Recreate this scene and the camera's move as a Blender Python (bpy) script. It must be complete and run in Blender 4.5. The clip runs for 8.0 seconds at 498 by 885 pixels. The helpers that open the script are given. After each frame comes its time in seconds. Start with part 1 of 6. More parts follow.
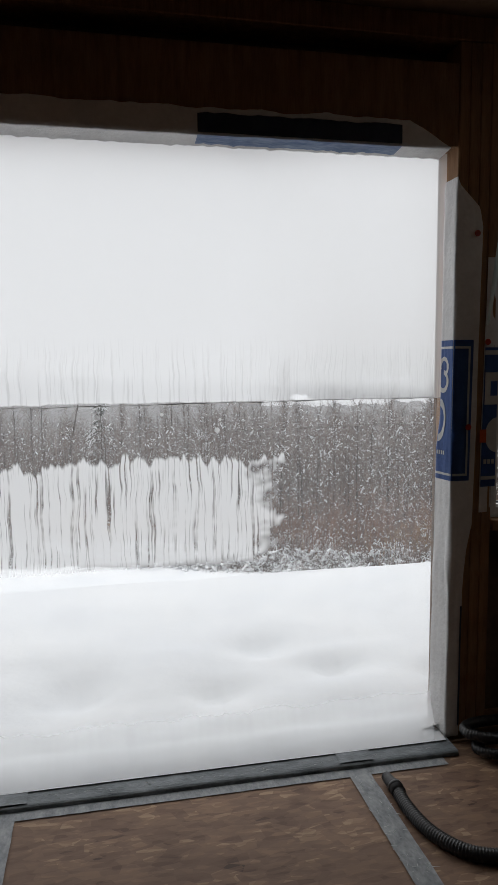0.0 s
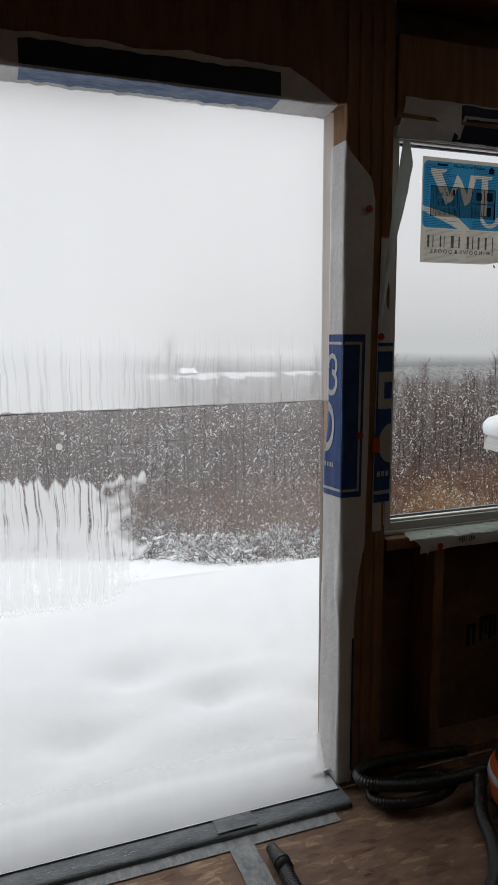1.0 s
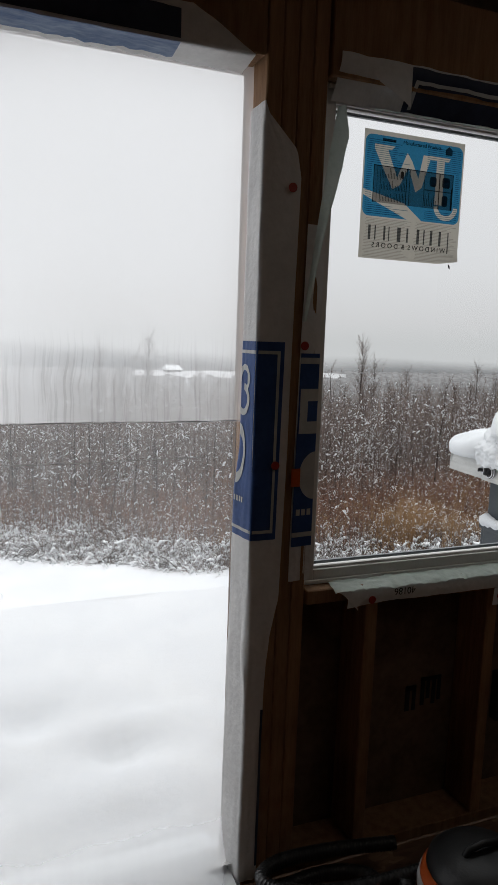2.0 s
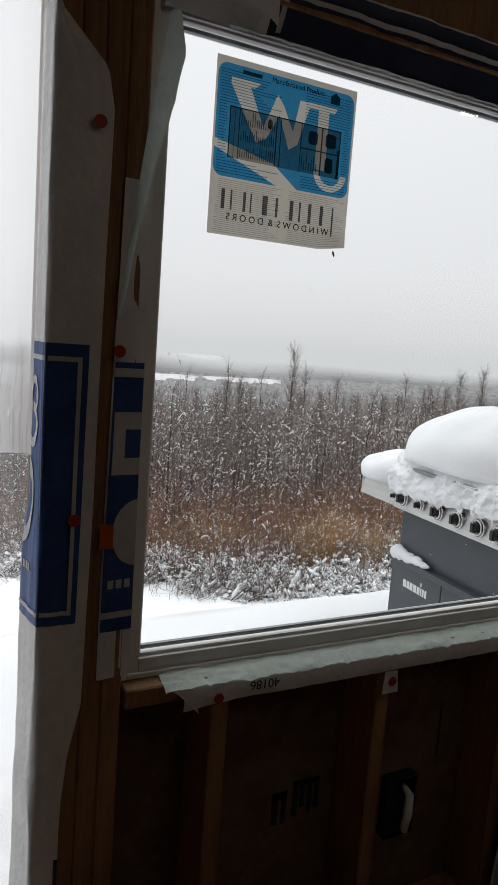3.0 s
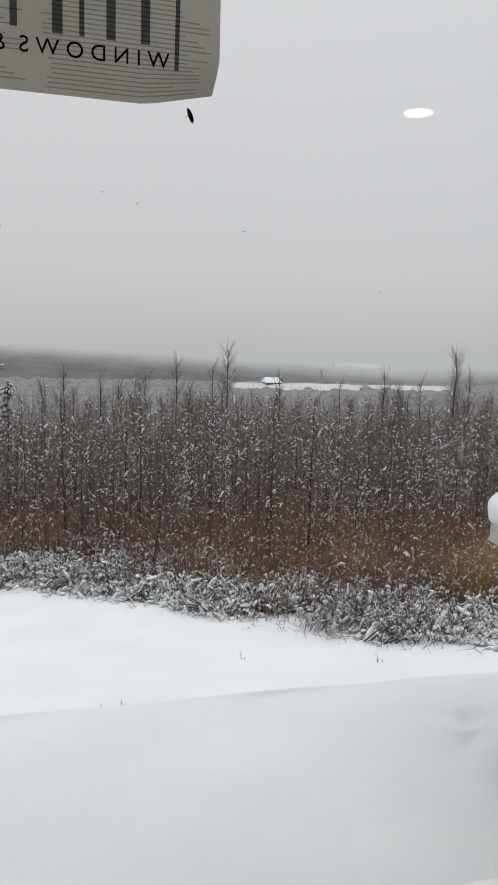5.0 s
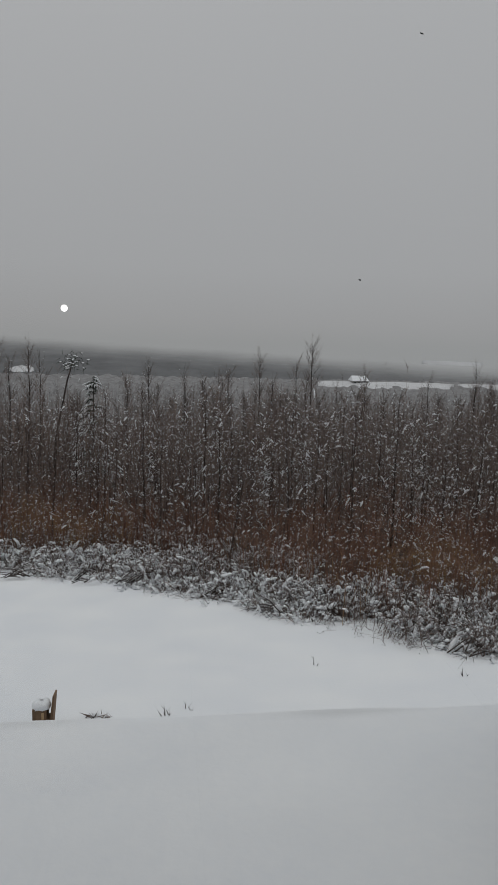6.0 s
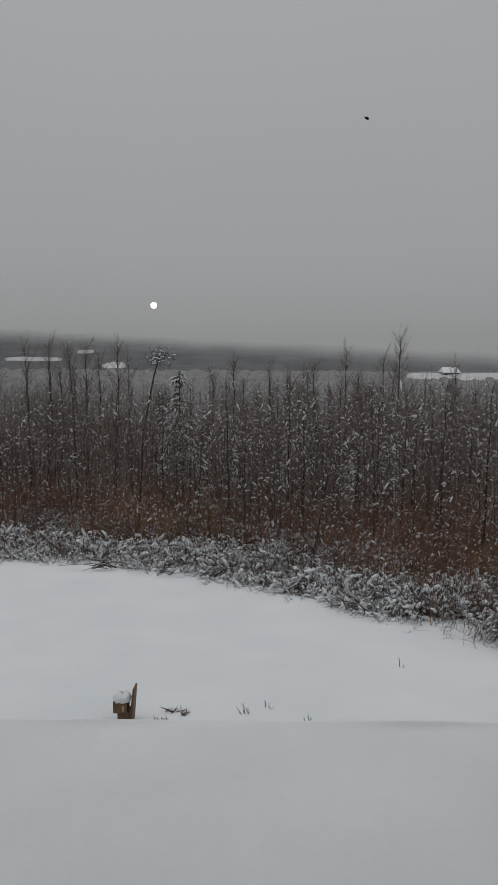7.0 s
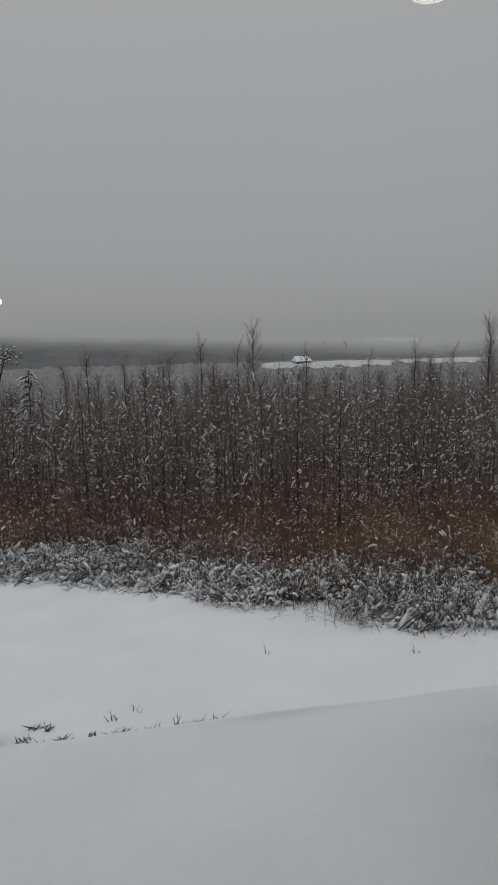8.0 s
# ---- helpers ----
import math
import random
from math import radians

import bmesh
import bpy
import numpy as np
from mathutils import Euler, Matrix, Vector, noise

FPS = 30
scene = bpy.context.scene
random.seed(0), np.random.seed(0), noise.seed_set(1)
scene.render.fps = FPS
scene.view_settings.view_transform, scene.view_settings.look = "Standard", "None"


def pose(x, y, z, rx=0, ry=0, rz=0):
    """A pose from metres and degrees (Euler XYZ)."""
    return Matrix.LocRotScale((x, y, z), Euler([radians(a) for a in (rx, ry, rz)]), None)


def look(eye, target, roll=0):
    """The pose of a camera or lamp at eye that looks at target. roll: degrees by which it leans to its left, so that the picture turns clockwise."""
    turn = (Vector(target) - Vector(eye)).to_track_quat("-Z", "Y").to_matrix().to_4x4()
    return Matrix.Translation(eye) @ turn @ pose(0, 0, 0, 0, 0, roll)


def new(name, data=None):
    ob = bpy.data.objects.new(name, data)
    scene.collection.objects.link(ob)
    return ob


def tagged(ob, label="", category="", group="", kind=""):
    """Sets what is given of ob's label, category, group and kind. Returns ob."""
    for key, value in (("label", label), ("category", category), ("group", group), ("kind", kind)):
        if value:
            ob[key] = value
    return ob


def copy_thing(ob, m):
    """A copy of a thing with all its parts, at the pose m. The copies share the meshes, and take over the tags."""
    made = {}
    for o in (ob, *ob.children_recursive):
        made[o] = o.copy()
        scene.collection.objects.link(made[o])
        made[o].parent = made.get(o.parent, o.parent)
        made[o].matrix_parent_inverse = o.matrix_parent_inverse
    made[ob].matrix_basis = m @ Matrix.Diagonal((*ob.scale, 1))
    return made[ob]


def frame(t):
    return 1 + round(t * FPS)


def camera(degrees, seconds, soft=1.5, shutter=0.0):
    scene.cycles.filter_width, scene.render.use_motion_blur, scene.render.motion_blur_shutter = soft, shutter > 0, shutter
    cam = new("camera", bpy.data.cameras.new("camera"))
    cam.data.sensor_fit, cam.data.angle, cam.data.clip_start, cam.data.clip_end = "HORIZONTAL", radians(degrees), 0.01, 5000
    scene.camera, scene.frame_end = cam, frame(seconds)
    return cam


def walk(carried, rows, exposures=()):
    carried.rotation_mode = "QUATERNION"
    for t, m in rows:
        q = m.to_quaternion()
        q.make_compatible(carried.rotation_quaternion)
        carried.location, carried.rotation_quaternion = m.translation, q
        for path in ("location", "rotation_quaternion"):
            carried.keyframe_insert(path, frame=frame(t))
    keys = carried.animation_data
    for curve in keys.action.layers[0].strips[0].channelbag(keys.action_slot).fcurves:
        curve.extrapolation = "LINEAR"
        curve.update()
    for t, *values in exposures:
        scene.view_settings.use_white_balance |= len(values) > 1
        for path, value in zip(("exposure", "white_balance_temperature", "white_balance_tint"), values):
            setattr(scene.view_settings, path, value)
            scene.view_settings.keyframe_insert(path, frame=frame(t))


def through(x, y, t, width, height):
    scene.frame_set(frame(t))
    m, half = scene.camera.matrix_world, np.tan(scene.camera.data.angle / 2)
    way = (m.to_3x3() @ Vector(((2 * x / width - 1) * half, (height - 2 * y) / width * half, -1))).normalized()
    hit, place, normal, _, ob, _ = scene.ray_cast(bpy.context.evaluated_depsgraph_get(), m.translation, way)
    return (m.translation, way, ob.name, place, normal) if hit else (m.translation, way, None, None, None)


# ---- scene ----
cam = camera(38.9, 8.0, soft=1.1)
PATH = [
    (0, (-1.165, -2.206, 1.344), (-0.762, -0.258, 1.128), -0.5),
    (0.5, (-0.997, -2.108, 1.389), (-0.508, -0.187, 1.127), -0.2),
    (1, (-0.983, -1.822, 1.416), (-0.282, 0.028, 1.123), -0.3),
    (2.3, (-0.495, -1.458, 1.433), (0.298, 0.355, 1.143), 3.6),
    (2.5, (-0.406, -1.383, 1.427), (0.465, 0.395, 1.144), 4.2),
    (2.8, (-0.285, -1.252, 1.446), (0.619, 0.51, 1.166), 4.3),
    (3, (-0.23, -1.171, 1.444), (0.685, 0.587, 1.171), 4.2),
    (3.2, (-0.165, -1.106, 1.445), (0.75, 0.651, 1.17), 4.4),
    (3.5, (-0.057, -0.992, 1.461), (0.86, 0.765, 1.2), 4.3),
    (4, (0.109, -0.83, 1.445), (1.008, 0.937, 1.182), 4.2),
    (4.5, (0.267, -0.666, 1.464), (1.047, 1.159, 1.214), 2.1),
    (4.8, (0.389, -0.583, 1.454), (0.993, 1.306, 1.192), 0.9),
    (5, (0.478, -0.55, 1.449), (0.954, 1.374, 1.181), 1.6),
    (5.2, (0.542, -0.514, 1.449), (0.946, 1.427, 1.181), 1.9),
    (6.3, (0.655, -0.182, 1.339), (0.755, 1.796, 1.054), 0.9),
    (6.5, (0.671, -0.152, 1.337), (0.676, 1.827, 1.048), 0.5),
    (7, (0.698, -0.127, 1.339), (0.69, 1.85, 1.039), 0.3),
    (7.5, (0.721, -0.096, 1.343), (0.861, 1.875, 1.032), 0.5),
    (8, (0.753, -0.085, 1.354), (1.135, 1.852, 1.032), -1.2),
]
walk(cam, [(t, look(eye, target, roll)) for t, eye, target, roll in PATH],
     [(0, -0.10), (1.0, -0.05), (2.5, 0.05), (3.0, 0.15), (3.5, 0.18), (4.5, -0.10), (5.2, -0.42), (6.3, -1.15), (8, -1.15)])

# ==== world ====
# Thick overcast: dull at the misty horizon, brighter overhead, with a little clear-sky colour under it.
world = bpy.data.worlds.new("world")
scene.world = world
world.use_nodes = True
wt = world.node_tree
wt.nodes.clear()
w_out = wt.nodes.new("ShaderNodeOutputWorld")
w_bg = wt.nodes.new("ShaderNodeBackground")
w_sky = wt.nodes.new("ShaderNodeTexSky")
w_sky.sky_type = "NISHITA"
w_sky.sun_disc = False
w_sky.sun_elevation = radians(38)
w_sky.sun_rotation = radians(-8)
w_co = wt.nodes.new("ShaderNodeTexCoord")
w_sep = wt.nodes.new("ShaderNodeSeparateXYZ")
w_ramp = wt.nodes.new("ShaderNodeValToRGB")
w_noise = wt.nodes.new("ShaderNodeTexNoise")
w_mul = wt.nodes.new("ShaderNodeMixRGB")
w_mix = wt.nodes.new("ShaderNodeMixRGB")
w_noise.inputs["Scale"].default_value = 2.2
w_noise.inputs["Detail"].default_value = 3
w_mul.blend_type = "OVERLAY"
w_mul.inputs[0].default_value = 0.10
w_mix.inputs[0].default_value = 0.002
els = w_ramp.color_ramp.elements
els[0].position, els[0].color = 0.0, (0.643, 0.655, 0.666, 1)
els[1].position, els[1].color = 1.0, (2.07, 2.10, 2.11, 1)
for p, c in ((0.03, (0.699, 0.700, 0.716, 1)), (0.10, (0.782, 0.785, 0.803, 1)), (0.45, (0.920, 0.925, 0.944, 1))):
    e = els.new(p)
    e.color = c
wt.links.new(w_co.outputs["Generated"], w_sep.inputs[0])
wt.links.new(w_co.outputs["Generated"], w_noise.inputs["Vector"])
wt.links.new(w_sep.outputs["Z"], w_ramp.inputs[0])
wt.links.new(w_ramp.outputs[0], w_mul.inputs[1])
wt.links.new(w_noise.outputs["Fac"], w_mul.inputs[2])
wt.links.new(w_mul.outputs[0], w_mix.inputs[1])
wt.links.new(w_sky.outputs[0], w_mix.inputs[2])
wt.links.new(w_mix.outputs[0], w_bg.inputs[0])
wt.links.new(w_bg.outputs[0], w_out.inputs[0])
w_bg.inputs[1].default_value = 1.0

# The low sun behind the cloud, spread wide.
sun = new("sun_light", bpy.data.lights.new("sun_light", "SUN"))
sun.data.energy = 0.2
sun.data.angle = radians(60)
sun.data.color = (1.0, 0.97, 0.93)
sun.matrix_world = look((0, 0, 0), (0.10, -0.75, -0.60))


# ---- building helpers ----
from mathutils import geometry


class Geo:
    """Vertices and faces of one mesh, in world metres."""

    def __init__(self):
        self.v, self.f, self.m = [], [], []

    def add(self, vs, fs, mi=0):
        n = len(self.v)
        self.v.extend(vs)
        self.f.extend([tuple(i + n for i in f) for f in fs])
        self.m.extend([mi] * len(fs))
        return self

    def box(self, x0, x1, y0, y1, z0, z1, mi=0):
        vs = [(x, y, z) for z in (z0, z1) for y in (y0, y1) for x in (x0, x1)]
        return self.add(vs, [(0, 2, 3, 1), (4, 5, 7, 6), (0, 1, 5, 4), (2, 6, 7, 3), (0, 4, 6, 2), (1, 3, 7, 5)], mi)

    def tube(self, pts, radii, n=6, mi=0, caps=True):
        pts = [Vector(p) for p in pts]
        vs, fs = [], []
        side = None
        for i, p in enumerate(pts):
            d = (pts[min(i + 1, len(pts) - 1)] - pts[max(i - 1, 0)]).normalized()
            if side is None:
                side = d.orthogonal().normalized()
            side = (side - d * side.dot(d)).normalized()
            up = d.cross(side)
            for k in range(n):
                a = 2 * math.pi * k / n
                vs.append(tuple(p + (side * math.cos(a) + up * math.sin(a)) * radii[i]))
        for i in range(len(pts) - 1):
            for k in range(n):
                a, b = i * n + k, i * n + (k + 1) % n
                fs.append((a, b, b + n, a + n))
        if caps:
            fs.append(tuple(reversed(range(n))))
            fs.append(tuple(range(len(vs) - n, len(vs))))
        return self.add(vs, fs, mi)

    def twig(self, p, q, r, mi=0):
        """A three-sided spike from p to q."""
        p, q = Vector(p), Vector(q)
        d = (q - p).normalized()
        s = d.orthogonal().normalized() * r
        u = d.cross(s)
        vs = [tuple(p + s), tuple(p - s * 0.5 + u * 0.87), tuple(p - s * 0.5 - u * 0.87), tuple(q)]
        return self.add(vs, [(0, 1, 3), (1, 2, 3), (2, 0, 3)], mi)

    def lump(self, c, rx, ry, rz, mi=0, seed=0.0):
        """A small uneven clump."""
        vs = []
        for x, y, z in ((1, 0, 0), (0, 1, 0), (-1, 0, 0), (0, -1, 0), (0, 0, 1), (0, 0, -1)):
            k = 0.8 + 0.5 * random.random()
            vs.append((c[0] + x * rx * k, c[1] + y * ry * k, c[2] + z * rz * k))
        return self.add(vs, [(0, 1, 4), (1, 2, 4), (2, 3, 4), (3, 0, 4), (1, 0, 5), (2, 1, 5), (3, 2, 5), (0, 3, 5)], mi)

    def grid(self, fn, us, ws, mi=0):
        """A sheet: fn(u, w) gives each vertex."""
        nu, nw = len(us), len(ws)
        vs = [tuple(fn(u, w)) for w in ws for u in us]
        fs = [(j * nu + i, j * nu + i + 1, (j + 1) * nu + i + 1, (j + 1) * nu + i) for j in range(nw - 1) for i in range(nu - 1)]
        return self.add(vs, fs, mi)

    def disc(self, c, r, axis="y", n=20, depth=0.0, mi=0):
        ring = [(math.cos(2 * math.pi * k / n) * r, math.sin(2 * math.pi * k / n) * r) for k in range(n)]

        def place(a, b, d):
            return {"y": (c[0] + a, c[1] + d, c[2] + b), "x": (c[0] + d, c[1] + a, c[2] + b), "z": (c[0] + a, c[1] + b, c[2] + d)}[axis]

        vs = [place(a, b, 0) for a, b in ring] + [place(a, b, depth) for a, b in ring]
        fs = [tuple(range(n)), tuple(reversed(range(n, 2 * n)))] + [(k, k + n, (k + 1) % n + n, (k + 1) % n) for k in range(n)]
        return self.add(vs, fs, mi)

    def turn(self, m):
        self.v = [tuple(m @ Vector(p)) for p in self.v]
        return self


class Strands:
    """Many thin three-sided stems, twigs and strips of snow, joined into one mesh."""

    def __init__(self):
        self.rows = []

    def add(self, p, q, r0, r1=0.0, mi=0):
        self.rows.append((*p, *q, r0, r1, mi))

    def arc(self, p, c, q, r0, r1, mi=0):
        rm = (r0 + r1) * 0.55
        self.add(p, c, r0, rm, mi)
        self.add(c, q, rm, r1, mi)

    def hook(self, p, c, q, r, mi=0):
        """A strip that is thickest in its middle."""
        self.add(c, p, r, r * 0.6, mi)
        self.add(c, q, r, r * 0.5, mi)

    def mesh(self, name, mats):
        a = np.array(self.rows, dtype=np.float64)
        a = a[np.argsort(a[:, 7] > 0, kind="stable")]
        n0 = int((a[:, 7] <= 0).sum())
        n = len(a)
        p, q = a[:, 0:3], a[:, 3:6]
        d = q - p
        d /= np.maximum(np.linalg.norm(d, axis=1), 1e-9)[:, None]
        ref = np.where(np.abs(d[:, 2:3]) < 0.9, np.array([[0.0, 0.0, 1.0]]), np.array([[1.0, 0.0, 0.0]]))
        s1 = np.cross(d, ref)
        s1 /= np.linalg.norm(s1, axis=1)[:, None]
        s2 = np.cross(d, s1)
        ring = [s1 * math.cos(t) + s2 * math.sin(t) for t in (0.4, 0.4 + 2.0944, 0.4 + 4.1888)]
        low = np.stack([p + k * a[:, 6:7] for k in ring], 1)
        top = np.stack([q + k * a[:, 7:8] for k in ring], 1)
        v0 = np.concatenate([low[:n0], q[:n0, None, :]], 1).reshape(-1, 3)
        v1 = np.concatenate([low[n0:], top[n0:]], 1).reshape(-1, 3)
        i0 = np.arange(n0)[:, None] * 4 + np.array([[0, 1, 3, 1, 2, 3, 2, 0, 3]])
        i1 = len(v0) + np.arange(n - n0)[:, None] * 6 + np.array([[0, 1, 4, 3, 1, 2, 5, 4, 2, 0, 3, 5]])
        sizes = np.concatenate([np.full(3 * n0, 3), np.full(3 * (n - n0), 4)])
        loops = np.concatenate([i0.ravel(), i1.ravel()])
        verts = np.concatenate([v0, v1])
        me = bpy.data.meshes.new(name)
        me.vertices.add(len(verts))
        me.vertices.foreach_set("co", verts.ravel())
        me.loops.add(len(loops))
        me.loops.foreach_set("vertex_index", loops.astype(np.int32))
        me.polygons.add(len(sizes))
        me.polygons.foreach_set("loop_start", np.concatenate([[0], np.cumsum(sizes)[:-1]]).astype(np.int32))
        for m in mats:
            me.materials.append(m)
        me.polygons.foreach_set("material_index", np.repeat(a[:, 8].astype(np.int32), 3))
        me.update(calc_edges=True)
        me.validate()
        return me


def strand_part(name, g, mats, parent=None, label=""):
    ob = new(name, g.mesh(name, mats))
    if parent is not None:
        ob.parent = parent
        ob.matrix_parent_inverse = parent.matrix_basis.inverted()
    if label:
        ob["label"] = label
    return ob


def lin(a, b, n):
    return [a + (b - a) * i / (n - 1) for i in range(n)]


def mesh_of(name, g, mats, smooth=False, bevel=0.0, segments=2):
    me = bpy.data.meshes.new(name)
    me.from_pydata(g.v, [], g.f)
    for m in mats if isinstance(mats, (list, tuple)) else [mats]:
        me.materials.append(m)
    me.polygons.foreach_set("material_index", g.m)
    bm = bmesh.new()
    bm.from_mesh(me)
    if len(bm.faces) < 60000:
        bmesh.ops.recalc_face_normals(bm, faces=bm.faces)
    if bevel:
        sharp = [e for e in bm.edges if len(e.link_faces) == 2 and e.calc_face_angle() > 0.6]
        bmesh.ops.bevel(bm, geom=sharp, offset=bevel, segments=segments, affect="EDGES", profile=0.5, clamp_overlap=True)
    bm.to_mesh(me)
    bm.free()
    if smooth:
        me.polygons.foreach_set("use_smooth", [True] * len(me.polygons))
    return me


def part(name, g, mats, parent=None, label="", smooth=False, bevel=0.0, segments=2):
    """One mesh object, in world metres, under a thing or a part of it."""
    ob = new(name, mesh_of(name, g, mats, smooth, bevel, segments))
    if parent is not None:
        ob.parent = parent
        if parent.parent is None:
            ob.matrix_parent_inverse = parent.matrix_basis.inverted()
    if label:
        ob["label"] = label
    return ob


def thing(name, at, label, category, group="", kind=""):
    ob = new(name)
    ob.empty_display_size = 0.05
    ob.matrix_basis = Matrix.Translation(at)
    return tagged(ob, label, category, group, kind)


def lettering(name, text, size, mat_, m, parent, label=""):
    """Words in the built-in font, as a mesh, at the pose m."""
    cu = bpy.data.curves.new(name, "FONT")
    cu.body, cu.size, cu.extrude = text, size, 0.0003
    cu.align_x = "CENTER"
    tmp = new(name, cu)
    bpy.context.view_layer.update()
    me = bpy.data.meshes.new_from_object(tmp)
    bpy.data.objects.remove(tmp)
    me.transform(m)
    me.materials.clear()
    me.materials.append(mat_)
    ob = new(name, me)
    ob.parent = parent
    if parent.parent is None:
        ob.matrix_parent_inverse = parent.matrix_basis.inverted()
    if label:
        ob["label"] = label
    return ob


# ---- materials ----
def base(name):
    m = bpy.data.materials.new(name)
    m.use_nodes = True
    return m, m.node_tree, m.node_tree.nodes["Principled BSDF"]


def node(t, kind, **kw):
    n = t.nodes.new(kind)
    for k, v in kw.items():
        n.inputs[k].default_value = v
    return n


def stuff_mat(name, c0, c1, rough=0.7, scale=6.0, stretch=(1, 1, 1), bump=0.15, fine=60.0, metal=0.0, spec=0.3, vary=0.0, through=0.0, island=False):
    """Two colours mixed by a broad and a fine noise, with relief from the fine one. through: share of light that a thin sheet lets pass."""
    m, t, b = base(name)
    co = node(t, "ShaderNodeTexCoord")
    mp = node(t, "ShaderNodeMapping")
    mp.inputs["Scale"].default_value = stretch
    n1 = node(t, "ShaderNodeTexNoise", Scale=scale, Detail=4.0, Roughness=0.6)
    n2 = node(t, "ShaderNodeTexNoise", Scale=fine, Detail=3.0)
    add = node(t, "ShaderNodeMath")
    add.operation = "MULTIPLY_ADD"
    add.inputs[1].default_value = 0.45
    ramp = node(t, "ShaderNodeValToRGB")
    ramp.color_ramp.elements[0].position, ramp.color_ramp.elements[0].color = 0.5, (*c0, 1)
    ramp.color_ramp.elements[1].position, ramp.color_ramp.elements[1].color = 0.95, (*c1, 1)
    bm_ = node(t, "ShaderNodeBump", Strength=bump, Distance=0.01)
    L = t.links.new
    L(co.outputs["Object"], mp.inputs[0])
    L(mp.outputs[0], n1.inputs["Vector"])
    L(mp.outputs[0], n2.inputs["Vector"])
    L(n2.outputs["Fac"], add.inputs[0])
    L(n1.outputs["Fac"], add.inputs[2])
    if island:
        gi = node(t, "ShaderNodeNewGeometry")
        mi_ = node(t, "ShaderNodeMath")
        mi_.operation = "MULTIPLY_ADD"
        mi_.inputs[1].default_value = 0.55
        low_ = node(t, "ShaderNodeMath")
        low_.operation = "MULTIPLY_ADD"
        low_.inputs[1].default_value, low_.inputs[2].default_value = 0.6, 0.05
        L(add.outputs[0], low_.inputs[0])
        L(gi.outputs["Random Per Island"], mi_.inputs[0])
        L(low_.outputs[0], mi_.inputs[2])
        L(mi_.outputs[0], ramp.inputs[0])
    else:
        L(add.outputs[0], ramp.inputs[0])
    col = ramp.outputs[0]
    if vary:
        oi = node(t, "ShaderNodeObjectInfo")
        hs = node(t, "ShaderNodeHueSaturation")
        mr = node(t, "ShaderNodeMapRange")
        mr.inputs["To Min"].default_value, mr.inputs["To Max"].default_value = 1 - vary, 1 + vary
        L(oi.outputs["Random"], mr.inputs[0])
        L(mr.outputs[0], hs.inputs["Value"])
        L(col, hs.inputs["Color"])
        col = hs.outputs[0]
    L(col, b.inputs["Base Color"])
    L(n2.outputs["Fac"], bm_.inputs["Height"])
    L(bm_.outputs[0], b.inputs["Normal"])
    b.inputs["Roughness"].default_value = rough
    b.inputs["Metallic"].default_value = metal
    b.inputs["Specular IOR Level"].default_value = spec
    if through:
        tr = node(t, "ShaderNodeBsdfTranslucent")
        mx = node(t, "ShaderNodeMixShader")
        mx.inputs[0].default_value = through
        L(col, tr.inputs[0])
        L(b.outputs[0], mx.inputs[1])
        L(tr.outputs[0], mx.inputs[2])
        L(mx.outputs[0], t.nodes["Material Output"].inputs[0])
    return m


def plain_mat(name, c, rough=0.5, metal=0.0, spec=0.4, bump=0.05):
    return stuff_mat(name, tuple(x * 0.86 for x in c), c, rough, 9.0, (1, 1, 1), bump, 180.0, metal, spec)


snow_m = stuff_mat("snow", (0.72, 0.74, 0.77), (0.80, 0.81, 0.82), 0.85, 1.3, bump=0.12, fine=35, spec=0.15)
twig_snow_m = stuff_mat("snow_on_twigs", (0.74, 0.76, 0.79), (0.86, 0.87, 0.88), 0.9, 8, spec=0.1)
bark_m = stuff_mat("grey_bark", (0.022, 0.018, 0.016), (0.075, 0.062, 0.055), 0.9, 5, (1, 1, 0.25), 0.3, 30, vary=0.35)
twig_m = stuff_mat("dark_twigs", (0.036, 0.027, 0.024), (0.225, 0.172, 0.150), 0.9, 3, vary=0.25, island=True)
red_twig_m = stuff_mat("red_brown_brush", (0.070, 0.034, 0.025), (0.30, 0.165, 0.115), 0.9, 0.9, fine=5, island=True)
tan_m = stuff_mat("dry_grass", (0.20, 0.105, 0.048), (0.42, 0.26, 0.125), 0.9, 1.1, fine=6, island=True)
needle_m = stuff_mat("dark_needles", (0.018, 0.026, 0.016), (0.045, 0.06, 0.038), 0.9, 4)
frost_hem_m = stuff_mat("frosted_white_plastic", (0.76, 0.77, 0.78), (0.86, 0.87, 0.88), 0.5, 8, bump=0.2, fine=60, through=0.3)
# Distance haze is put into the pale grey of these twigs.
far_m = stuff_mat("far_twigs_haze_grey", (0.17, 0.167, 0.168), (0.29, 0.287, 0.29), 1.0, 0.3, fine=2)
stud_m = stuff_mat("spruce_stud", (0.20, 0.10, 0.048), (0.36, 0.21, 0.11), 0.75, 7, (6, 6, 0.6), 0.2, 40, vary=0.12)
panel_m = stuff_mat("sheathing_board", (0.11, 0.065, 0.04), (0.20, 0.125, 0.08), 0.8, 14, (1, 1, 1), 0.3, 50)
dark_room_m = stuff_mat("bare_room_boards", (0.14, 0.085, 0.05), (0.22, 0.14, 0.09), 0.85, 3, bump=0.2, fine=30)
wrap_m = stuff_mat("grey_white_house_wrap", (0.66, 0.655, 0.65), (0.82, 0.815, 0.81), 0.55, 5, bump=0.25, fine=70, through=0.06)
